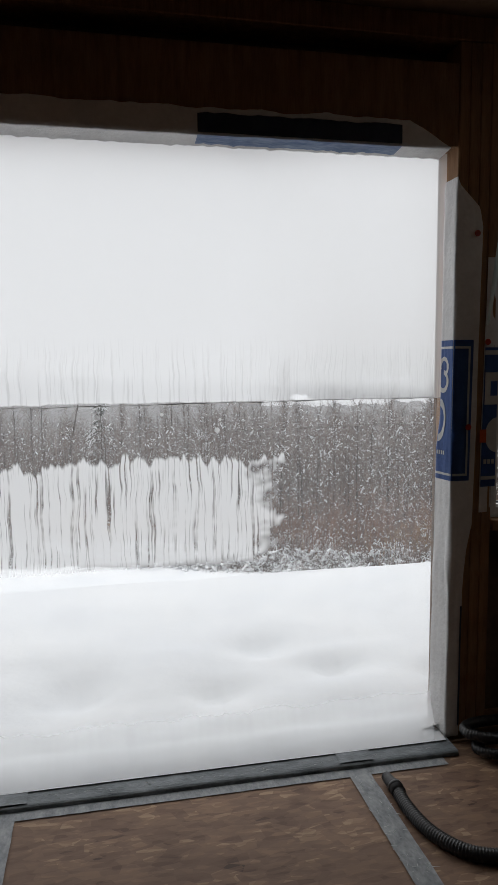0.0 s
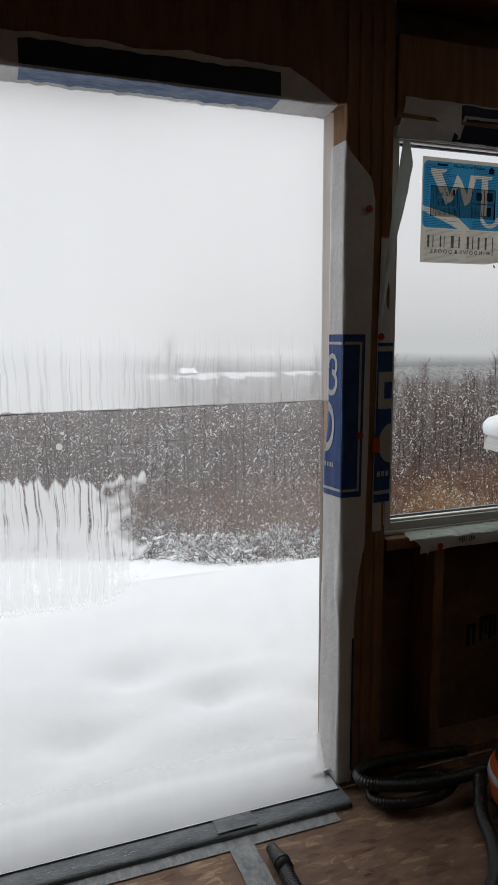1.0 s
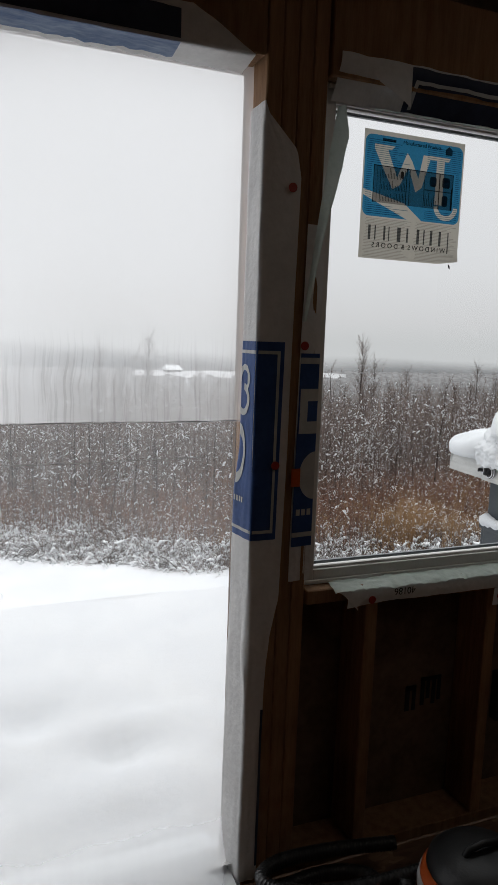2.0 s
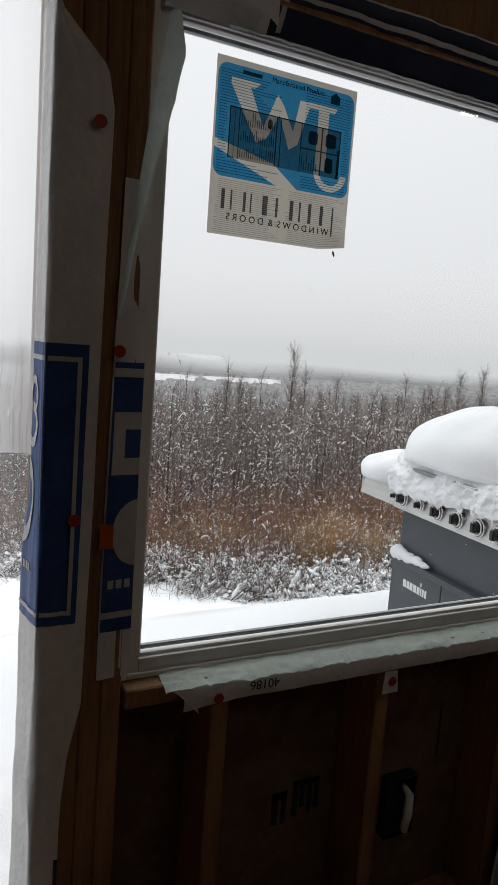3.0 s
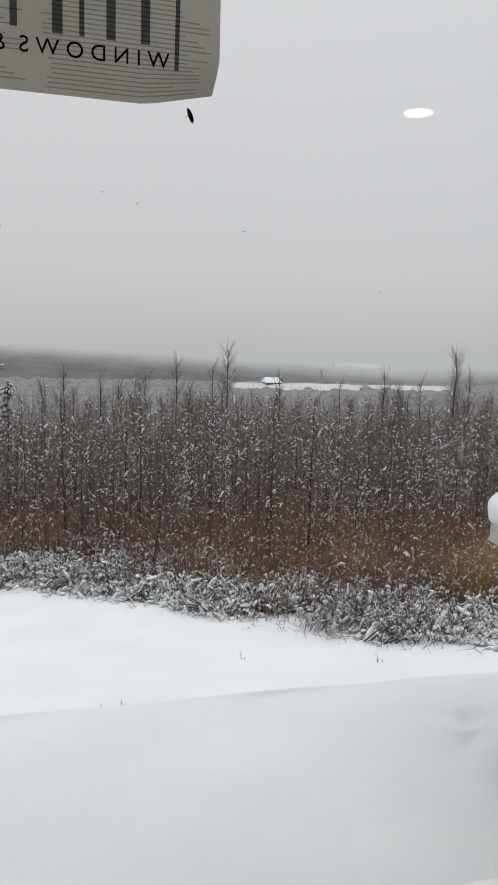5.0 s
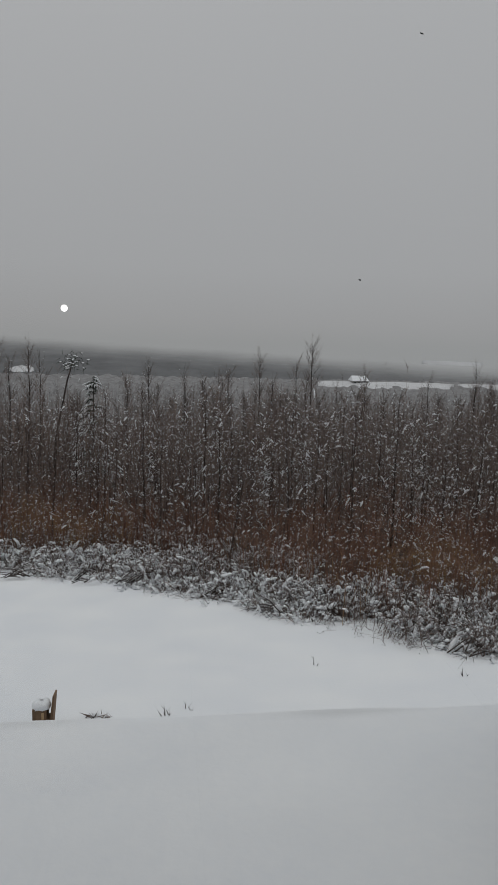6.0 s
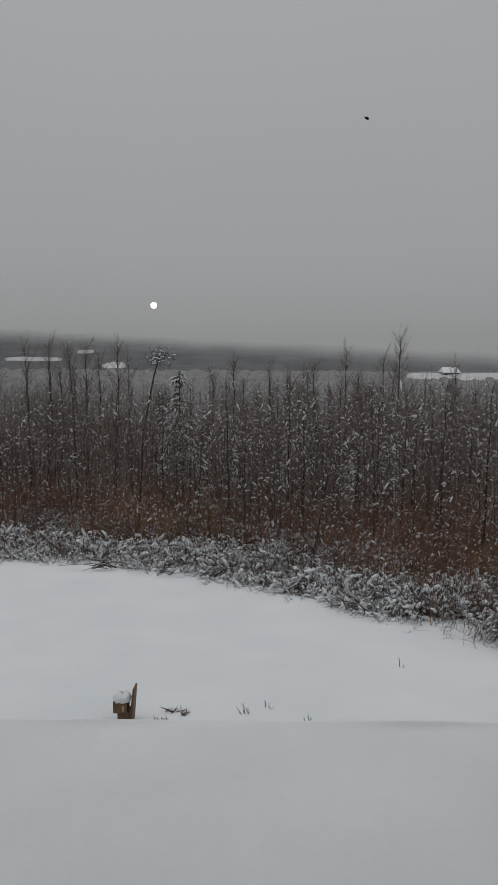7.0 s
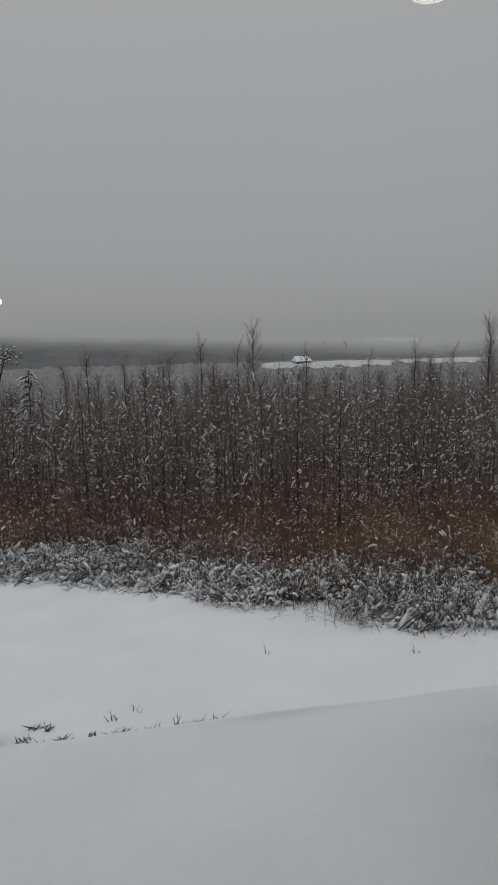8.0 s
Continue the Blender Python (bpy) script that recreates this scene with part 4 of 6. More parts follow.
part("tube", ribbed([(0.43, -0.21, 0.10), (0.30, -0.19, 0.082), (0.16, -0.17, 0.080), (0.05, -0.12, 0.080), (0.035, -0.07, 0.082), (0.10, -0.04, 0.082), (0.24, -0.05, 0.085), (0.42, -0.09, 0.09)], 0.019), hose_m, hose2, smooth=True)


def vacuum():
    v = thing("shop_vacuum", (0.50, -0.33, 0), "orange and black wet-dry vacuum on the floor", "vacuum")
    c = Vector((0.50, -0.33, 0))

    def lathe(prof, n=36):
        g = Geo()
        vs, fs = [], []
        for r, z in prof:
            for k in range(n):
                a = 2 * math.pi * k / n
                vs.append((c.x + r * math.cos(a), c.y + r * math.sin(a), z))
        for i in range(len(prof) - 1):
            for k in range(n):
                fs.append((i * n + k, i * n + (k + 1) % n, (i + 1) * n + (k + 1) % n, (i + 1) * n + k))
        fs.append(tuple(reversed(range(n))))
        fs.append(tuple(range(len(vs) - n, len(vs))))
        return g.add(vs, fs)

    part("drum", lathe([(0.10, 0.035), (0.128, 0.04), (0.140, 0.06), (0.148, 0.11), (0.140, 0.155), (0.120, 0.165)]), orange_m, v, "orange rounded drum", smooth=True)
    part("motor_head", lathe([(0.126, 0.167), (0.130, 0.175), (0.126, 0.19), (0.105, 0.212), (0.07, 0.224), (0.03, 0.226)]), black_m, v, "black rounded lid", smooth=True)
    part("lid_band", lathe([(0.1495, 0.120), (0.146, 0.140), (0.142, 0.142), (0.145, 0.118)]), pale_print_m, v, "pale band round the drum", smooth=True)
    part("handle", Geo().tube([(0.44, -0.33, 0.205), (0.455, -0.33, 0.237), (0.50, -0.33, 0.245), (0.545, -0.33, 0.237), (0.56, -0.33, 0.205)], [0.009] * 5, 10), black_m, v, smooth=True)
    for a in (45, 135, 225, 315):
        x, y = c.x + 0.115 * math.cos(radians(a)), c.y + 0.115 * math.sin(radians(a))
        part("caster", Geo().disc((x, y - 0.009, 0.018), 0.018, "y", 16, 0.018), black_m, v)


vacuum()
# Extra hose loop, added to make the dark spot by the wall darker.
hose3 = thing("hose_coil", (0.2, -0.12, 0), "extra loop of black ribbed hose, added to darken the floor by the wall", "hose")
part("tube", ribbed([(0.20 + (0.15 - 0.012 * k / 12) * math.cos(k * math.pi / 6), -0.125 + 0.07 * math.sin(k * math.pi / 6), 0.02 + 0.0024 * k) for k in range(0, 12)], 0.018), hose_m, hose3, smooth=True)


# ---- maker's sticker on the glass, seen from behind ----
def sticker():
    x0, x1, z0, z1 = 0.292, 0.595, 1.643, 1.953
    y = 0.0615
    s = thing("window_sticker", (0.44, y, z0), "cream and blue maker's sticker on the glass, seen from behind", "sticker")
    paper_m = stuff_mat("backlit_cream_paper", (0.49, 0.46, 0.40), (0.56, 0.53, 0.465), 0.8, 12, bump=0.05, fine=150, through=0.54)
    sky_blue_m = ink_material("blue_ink", (0.075, 0.47, 0.93))
    grey_ink_m = ink_material("grey_ink", (0.46, 0.45, 0.45))
    line_m = ink_material("dark_ink", (0.13, 0.13, 0.15))
    mark_m = ink_material("mark_ink", (0.19, 0.20, 0.22))
    fine_m = ink_material("fine_grey_ink", (0.66, 0.66, 0.66))
    deep_m = ink_material("deep_blue_ink", (0.30, 0.46, 0.60))
    W, H = x1 - x0, z1 - z0

    def P(u, v, d):
        """u across, v up, both 0..1, with the loose lower corner curling from the glass."""
        c = max(0.0, u - 0.80) * max(0.0, 0.12 - v)
        return x0 + W * u - 0.35 * c, y - d - 0.6 * c, z0 + H * v + 0.3 * c

    def rect(u0, u1, v0, v1, d, n=2, k=2):
        return Geo().grid(lambda u, v: P(u, v, d), lin(u0, u1, n), lin(v0, v1, k))

    def poly(pts, d):
        return Geo().add([P(u, v, d) for u, v in pts], [tuple(range(len(pts)))])

    def rounded(u0, u1, v0, v1, r, d):
        pts = []
        for cu, cv, a0 in ((u1 - r, v1 - r, 0), (u0 + r, v1 - r, 90), (u0 + r, v0 + r, 180), (u1 - r, v0 + r, 270)):
            for k in range(7):
                a = radians(a0 + 15 * k)
                pts.append((cu + r * math.cos(a), cv + r * math.sin(a)))
        return poly(pts, d)

    part("paper", rect(0, 1, 0, 1, 0, 24, 24), paper_m, s, "cream backlit paper", smooth=True)
    shapes = (
        [(0.0, 0.50), (0.0, 0.545), (0.42, 0.46), (0.60, 0.335), (0.45, 0.335)],
        [(0.10, 0.86), (0.22, 0.88), (0.36, 0.60), (0.29, 0.56)],
        [(0.36, 0.60), (0.29, 0.56), (0.42, 0.86), (0.47, 0.80)],
        [(0.47, 0.80), (0.40, 0.84), (0.52, 0.56), (0.58, 0.60)],
        [(0.52, 0.56), (0.58, 0.60), (0.66, 0.86), (0.58, 0.86)],
        [(0.10, 0.86), (0.10, 0.895), (0.30, 0.895), (0.26, 0.86)],
        [(0.64, 0.83), (0.64, 0.865), (0.86, 0.865), (0.84, 0.83)],
        [(0.72, 0.84), (0.80, 0.84), (0.80, 0.48), (0.72, 0.48)],
    )
    hook = [(0.84 + 0.125 * math.cos(radians(a)), 0.47 + 0.112 * math.sin(radians(a))) for a in range(180, 361, 12)]
    hook += [(0.84 + 0.08 * math.cos(radians(a)), 0.47 + 0.072 * math.sin(radians(a))) for a in range(360, 179, -12)]
    corners = []
    for cu, cv, a0 in ((0.925, 0.905, 0), (0.072, 0.905, 90), (0.072, 0.395, 180), (0.925, 0.395, 270)):
        corners += [(cu + 0.06 * math.cos(radians(a0 + 15 * k)), cv + 0.06 * math.sin(radians(a0 + 15 * k))) for k in range(7)]
    # the blue field with the pale mark left open in it
    flat, faces = [], []
    for pts in (corners, *shapes, hook):
        area = sum(a[0] * b_[1] - b_[0] * a[1] for a, b_ in zip(pts, pts[1:] + pts[:1]))
        pts = pts if area > 0 else pts[::-1]
        faces.append(list(range(len(flat), len(flat) + len(pts))))
        flat += [Vector(p) for p in pts]
    vv, _, ff, _, _, of = geometry.delaunay_2d_cdt(flat, [], faces, 1, 1e-5)
    field_ = Geo().add([P(p[0], p[1], 0.0006) for p in vv], [tuple(f) for f, o in zip(ff, of) if 0 in o and len(o) == 1])
    part("blue_field", field_, sky_blue_m, s, "blue printed field with a pale mark left open")
    # energy label behind, showing through as a grey block with ruled boxes
    part("inner_label", rect(0.10, 0.90, 0.445, 0.735, 0.0017), grey_ink_m, s, "grey rectangular label showing through")
    for u0, u1, v0, v1 in ((0.10, 0.90, 0.728, 0.735), (0.10, 0.107, 0.445, 0.735), (0.893, 0.90, 0.445, 0.735), (0.165, 0.170, 0.445, 0.735), (0.135, 0.138, 0.445, 0.735),
                           (0.42, 0.428, 0.445, 0.735), (0.452, 0.458, 0.445, 0.735), (0.60, 0.606, 0.445, 0.735), (0.752, 0.762, 0.445, 0.735), (0.606, 0.893, 0.585, 0.592), (0.88, 0.90, 0.445, 0.62)):
        part("ruled_line", rect(u0, u1, v0, v1, 0.0021), line_m, s, "dark ruled line")
    ink = Geo()
    for u0, u1, v0, v1 in ((0.655, 0.725, 0.62, 0.70), (0.785, 0.865, 0.62, 0.705), (0.36, 0.395, 0.65, 0.71), (0.79, 0.85, 0.47, 0.56)):
        g = rounded(u0, u1, v0, v1, 0.02, 0.0022)
        ink.add(g.v, g.f)
    random.seed(7)
    for col in range(16):
        u = 0.18 + 0.015 * col
        for row in range(3):
            a = 0.46 + 0.09 * row
            b_ = a + random.uniform(0.03, 0.085)
            g = rect(u, u + 0.005, a, b_, 0.0022)
            ink.add(g.v, g.f)
    for col in range(7):
        u = 0.615 + 0.018 * col
        g = rect(u, u + 0.006, 0.46, 0.46 + random.uniform(0.04, 0.11), 0.0022)
        ink.add(g.v, g.f)
    tagged(part("unreadable_print", ink, line_m, s, "dark unreadable marks"), kind="stuff")
    small = Geo()
    random.seed(11)
    for row in range(37):
        v = 0.355 + row * 0.0158
        for u0, u1 in ((0.03, 0.09), (0.92, 0.975)) if 0.43 < v < 0.75 else ((0.03, random.uniform(0.3, 0.5)), (0.62, 0.97)):
            g = rect(u0, u1 - random.uniform(0, 0.02), v, v + 0.0048, 0.0016)
            small.add(g.v, g.f)
    tagged(part("unreadable_print", small, deep_m, s, "fine blue unreadable lines"), kind="stuff")
    fine = Geo()
    for row in range(27):
        v = 0.014 + row * 0.0116
        for u0, u1 in ((0.03, 0.50), (0.53, 0.975)):
            a = u0 + random.uniform(0, 0.03)
            b_ = u1 - random.uniform(0, 0.10)
            g = rect(a, b_, v, v + 0.0035, 0.0012, 6, 2)
            fine.add(g.v, g.f)
    tagged(part("unreadable_print", fine, fine_m, s, "fine grey unreadable lines"), kind="stuff")
    # the maker's name as plain upright bars, largest at the far end
    for u0, u1, v0, v1 in ((0.875, 0.905, 0.085, 0.265), (0.78, 0.84, 0.145, 0.265), (0.69, 0.75, 0.145, 0.265), (0.55, 0.66, 0.145, 0.265), (0.35, 0.50, 0.150, 0.265), (0.22, 0.30, 0.150, 0.265), (0.07, 0.17, 0.150, 0.265)):
        wide = u1 - u0
        for a, b_ in (((0.08, 0.32), (0.70, 0.82)) if wide > 0.07 else ((0.1, 0.5),)):
            part("name_mark", rect(u0 + wide * a, u0 + wide * b_, v0, v1, 0.0018), mark_m, s, "dark bar of the maker's mark")
    c = P(0.49, 0.092, 0.002)
    mirror = Matrix.Translation(c) @ Matrix.Diagonal((-1, 1, 1, 1)) @ pose(0, 0, 0, 90, 0, 0)
    lettering("slogan", "W I N D O W S  &  D O O R S", 0.0172, line_m, mirror, s, "dark mirror-written small capitals")
    c = P(0.56, 0.92, 0.002)
    lettering("heading", "Manufactured Product", 0.0128, line_m, Matrix.Translation(c) @ pose(0, 0, 0, 90, 0, 0), s, "small dark heading")
    part("heading_bar", rect(0.17, 0.30, 0.922, 0.944, 0.002), line_m, s)
    badge = poly([(0.80, 0.885), (0.80, 0.93), (0.835, 0.955), (0.87, 0.93), (0.87, 0.885)], 0.0018)
    part("badge", badge, line_m, s, "small dark badge")


sticker()


def glass_specks():
    fly = thing("fly", (0.571, 0.062, 1.637), "small black dead fly stuck on the glass", "insect")
    body = Geo()
    body.tube([(0.5690, 0.0625, 1.6435), (0.5700, 0.0615, 1.6415), (0.5715, 0.0613, 1.6375), (0.5730, 0.0618, 1.634), (0.5735, 0.0625, 1.6325)], [0.0008, 0.0017, 0.0021, 0.0016, 0.0005], 8)
    part("body", body, black_m, fly, smooth=True)
    legs = Geo()
    for a, b_ in (((0.570, 0.062, 1.638), (0.5665, 0.063, 1.636)), ((0.572, 0.062, 1.636), (0.5765, 0.063, 1.6345)), ((0.5725, 0.062, 1.634), (0.576, 0.063, 1.631))):
        legs.twig(a, b_, 0.0004)
    part("leg", legs, black_m, fly)
    random.seed(3)
    for x, z, l_ in ((0.750, 1.502, 0.003), (0.727, 1.394, 0.0022), (0.528, 1.565, 0.002), (0.50, 1.572, 0.002), (0.62, 1.548, 0.0022), (0.40, 1.545, 0.0015), (0.42, 1.54, 0.0015), (0.405, 1.49, 0.0014), (0.95, 1.60, 0.0018)):
        g = Geo()
        l_ *= 0.30
        g.lump((x, 0.0637, z), l_, 0.0003, 0.0004)
        g.twig((x - l_, 0.0637, z + 0.0004), (x + l_ * 1.2, 0.0637, z - 0.0005), 0.00025)
        tagged(part("glass_speck", g, black_print_m), "tiny dark speck of dirt on the glass", "speck", "specks on the glass")


glass_specks()


# ==== snowy deck outside ====
EDGE_Y, SNOW_Z = 2.20, -0.02


def deck_snow(x, v):
    # v 0..1 over the deck, 1..2 round and down the edge
    lumps = 0.012 * noise.noise(Vector((x * 0.9, v * 2.2, 3.3))) + 0.008 * noise.noise(Vector((x * 2.7, v * 6, 1.1)))
    trodden = max(0.0, min(1.0, (0.35 - x) / 0.3)) * max(0.0, 1 - min(v, 1) * 1.3)
    lumps += trodden * (0.045 * noise.noise(Vector((x * 2.4, v * 7, 5.5))) + 0.02 * noise.noise(Vector((x * 7, v * 18, 8.5))))
    print_ = 0.0
    for px, py, r in ((2.0, 1.42, 0.06), (1.95, 1.72, 0.055), (1.86, 1.64, 0.05), (2.03, 1.85, 0.05), (1.92, 1.90, 0.045), (-0.75, 0.62, 0.16), (-0.15, 0.80, 0.14), (-1.3, 0.75, 0.2), (-0.45, 1.1, 0.18), (0.3, 0.6, 0.14)):
        y = 0.142 + (EDGE_Y - 0.142) * min(v, 1)
        d2 = ((x - px) ** 2 + (y - py) ** 2) / r ** 2
        print_ += math.exp(-d2 * 2.2) * (0.05 if px > 1 else 0.065)
    if v <= 1:
        y = 0.142 + (EDGE_Y - 0.142) * v
        return x, y, SNOW_Z + lumps - print_ + 0.015 * max(0, 0.3 - y)
    a = (v - 1) * math.pi / 2
    e = 0.02 * noise.noise(Vector((x * 1.1, 0.0, 7.7)))
    return x, EDGE_Y + 0.06 * math.sin(a) + e * math.sin(a), SNOW_Z + lumps - 0.12 * (1 - math.cos(a))


deck = thing("deck", (0, 1.2, -1.25), "raised wooden deck along the house wall", "deck", kind="structure")
plank_mesh = mesh_of("deck_plank", Geo().box(-7, 7, 0, 0.136, -0.16, -0.132), weathered_m, bevel=0.003, segments=1)
for k in range(15):
    ob = new("deck_plank", plank_mesh)
    ob.parent = deck
    ob.location = (0, 0.142 + 0.1405 * k - 1.2, 1.25)
part("rim_joist", Geo().box(-7, 7, 2.20, 2.24, -0.36, -0.165), weathered_m, deck)
for x in (-6, -3.5, -1, 1.5, 4, 6.5):
    part("post", Geo().box(x - 0.07, x + 0.07, 2.05, 2.19, -1.5, -0.165), weathered_m, deck)
snow_cover = part("snow_cover", Geo().grid(deck_snow, lin(-7, 7, 190), lin(0, 1, 44) + lin(1.1, 2, 8)), snow_m, smooth=True)
tagged(snow_cover, "smooth fresh snow lying on the deck", "snow", kind="structure")


def heap(g, cx, cy, rx, ry, z0, h, n=16, m_=28, power=0.55, rough=0.03, mi=0, square=2.5, full=0.85):
    """A rounded snow cap: steep sides, full top."""
    vs, fs = [], []
    for i in range(n):
        k = i / (n - 1)
        for j in range(m_):
            a = 2 * math.pi * j / m_
            ca, sa = math.cos(a), math.sin(a)
            sq = 1 / max(abs(ca) ** square + abs(sa) ** square, 1e-6) ** (1 / square)
            w = 1 + rough * 3 * noise.noise(Vector((ca * 1.5 + cx, sa * 1.5 + cy, k * 2)))
            r = math.cos(k * math.pi / 2) ** full
            z = z0 + h * math.sin(k * math.pi / 2) ** (1 / (power * 2))
            vs.append((cx + rx * ca * sq * r * w, cy + ry * sa * sq * r * w, z + rough * 0.3 * noise.noise(Vector((ca * 3, sa * 3, k * 4 + cx)))))
    for i in range(n - 1):
        for j in range(m_):
            fs.append((i * m_ + j, i * m_ + (j + 1) % m_, (i + 1) * m_ + (j + 1) % m_, (i + 1) * m_ + j))
    fs.append(tuple(reversed(range(m_))))
    fs.append(tuple((n - 1) * m_ + j for j in range(m_)))
    return g.add(vs, fs, mi)


def grill():
    """Gas grill with its front towards -x; local origin at the foot of the cart's front left corner."""
    M = Matrix.Translation((2.175, 1.67, -0.02)) @ pose(0, 0, 0, 0, 0, -5)
    g_ = thing("gas_grill", (2.175, 1.67, -0.02), "dark grey gas grill with steel panel, heaped with snow", "grill")

    def put(name, geo, mats, label="", parent=g_, **kw):
        return part(name, geo.turn(M), mats, parent, label, **kw)

    W = 0.80
    put("cart_body", Geo().box(0.014, 0.50, -W, 0.0, 0.095, 0.70), cart_m, "dark grey sheet-steel cart", bevel=0.006)
    low = put("cart_door", Geo().box(-0.008, 0.012, -0.398, -0.002, 0.082, 0.42), cart_m, bevel=0.005)
    low2 = put("cart_door", Geo().box(-0.008, 0.012, -W + 0.002, -0.402, 0.082, 0.42), cart_m, bevel=0.005)
    put("door_ledge", Geo().box(-0.028, 0.013, -W + 0.004, 0.016, 0.400, 0.432), cart_m, "folded ledge across the front", bevel=0.004)
    put("corner_post", Geo().box(-0.004, 0.03, 0.001, 0.022, 0.06, 0.40), cart_m, bevel=0.003)
    # maker's plate as plain pale bars
    b = Geo()
    y = -0.10
    for k in range(8):
        wd = (0.026, 0.020, 0.024, 0.026, 0.022, 0.009, 0.014, 0.014)[k]
        b.box(-0.0105, -0.0088, y - wd, y, 0.288, 0.326)
        y -= wd + 0.006
    b.box(-0.0105, -0.0088, -0.253, -0.245, 0.332, 0.352)
    put("maker_mark", b, white_print_m, "white bars of the maker's mark", parent=low)
    for x, yy in ((0.04, -0.02), (0.46, -0.02), (0.04, -W + 0.02), (0.46, -W + 0.02)):
        put("foot", Geo().tube([(x, yy, 0.098), (x, yy, 0.05), (x, yy + 0.005, 0.0)], [0.020, 0.017, 0.026], 10), black_m, "black foot")
    # control panel, leaning back, and the shelf fronts in line with it
    def lean(y0, y1, z0, z1, x0, x1, depth=0.05):
        vs = [(x0, y0, z0), (x0, y1, z0), (x0 + depth, y1, z0), (x0 + depth, y0, z0), (x1, y0, z1), (x1, y1, z1), (x1 + depth, y1, z1), (x1 + depth, y0, z1)]
        return Geo().add(vs, [(0, 3, 2, 1), (4, 5, 6, 7), (0, 1, 5, 4), (1, 2, 6, 5), (2, 3, 7, 6), (3, 0, 4, 7)])
    put("control_panel", lean(-W - 0.01, 0.01, 0.685, 0.835, -0.045, -0.005, 0.06), steel_m, "brushed steel control panel", bevel=0.004)
    put("shelf_front", lean(0.012, 0.345, 0.690, 0.832, -0.043, -0.006, 0.012), steel_m, "brushed steel shelf front", bevel=0.003)
    put("side_shelf", Geo().box(-0.004, 0.44, 0.012, 0.345, 0.800, 0.834), steel_m, bevel=0.006)
    put("shelf_end", Geo().box(-0.03, 0.44, 0.346, 0.358, 0.700, 0.836), steel_m, bevel=0.004)
    put("side_shelf", Geo().box(-0.03, 0.44, -W - 0.315, -W - 0.012, 0.800, 0.834), steel_m, bevel=0.006)
    put("shelf_front", lean(-W - 0.315, -W - 0.012, 0.690, 0.832, -0.043, -0.006, 0.012), steel_m, bevel=0.003)
    for yy, r in ((-0.065, 0.028), (-0.215, 0.018), (-0.350, 0.028), (-0.495, 0.028), (-0.640, 0.028), (-0.765, 0.028), (-0.005, 0.013)):
        zc = 0.745
        bez = Geo()
        for rad, xx in ((r * 1.42, -0.040), (r * 1.18, -0.050)):
            ring = [(xx, yy + rad * math.cos(6.2832 * q / 26), zc + rad * math.sin(6.2832 * q / 26)) for q in range(27)]
            bez.tube(ring, [0.0055] * 27, 6)
        bez.disc((-0.038, yy, zc), r * 1.30, "x", 26, 0.014)
        bz = put("knob_bezel", bez, chrome_m, "chrome ring", bevel=0.002, segments=1, smooth=False)
        kn = Geo().tube([(-0.042, yy, zc), (-0.060, yy, zc + 0.002), (-0.070, yy, zc + 0.004)], [r * 0.82, r * 0.76, r * 0.66], 18)
        kn.box(-0.078, -0.058, yy - r * 0.3, yy + r * 0.3, zc - r * 0.7, zc + r * 0.75)
        put("knob", kn, black_m, "black control knob", parent=bz)
    put("firebox", Geo().box(0.03, 0.49, -W + 0.02, -0.02, 0.70, 0.86), black_m, bevel=0.01)
    # domed lid and its handle
    lid = Geo()
    vs, fs = [], []
    prof = [(0.015, 0.862), (0.02, 0.93), (0.06, 1.01), (0.14, 1.06), (0.26, 1.08), (0.38, 1.06), (0.46, 1.0), (0.49, 0.93), (0.495, 0.862)]
    for yy in (-W + 0.015, -0.015):
        vs.extend([(px, yy, pz) for px, pz in prof])
    n = len(prof)
    fs = [(k, k + 1, k + 1 + n, k + n) for k in range(n - 1)] + [tuple(reversed(range(n))), tuple(range(n, 2 * n)), (0, n, 2 * n - 1, n - 1)]
    ld = put("lid", lid.add(vs, fs), steel_m, "rounded steel lid", bevel=0.006)
    put("lid_handle", Geo().tube([(-0.035, -0.10, 0.905), (-0.035, -W + 0.10, 0.905)], [0.011, 0.011], 14), chrome_m, "steel bar handle", parent=ld, smooth=True)
    for yy in (-0.12, -W + 0.12):
        put("handle_bracket", Geo().tube([(0.02, yy, 0.905), (-0.035, yy, 0.905)], [0.013, 0.012], 12), black_m, parent=ld)


grill()


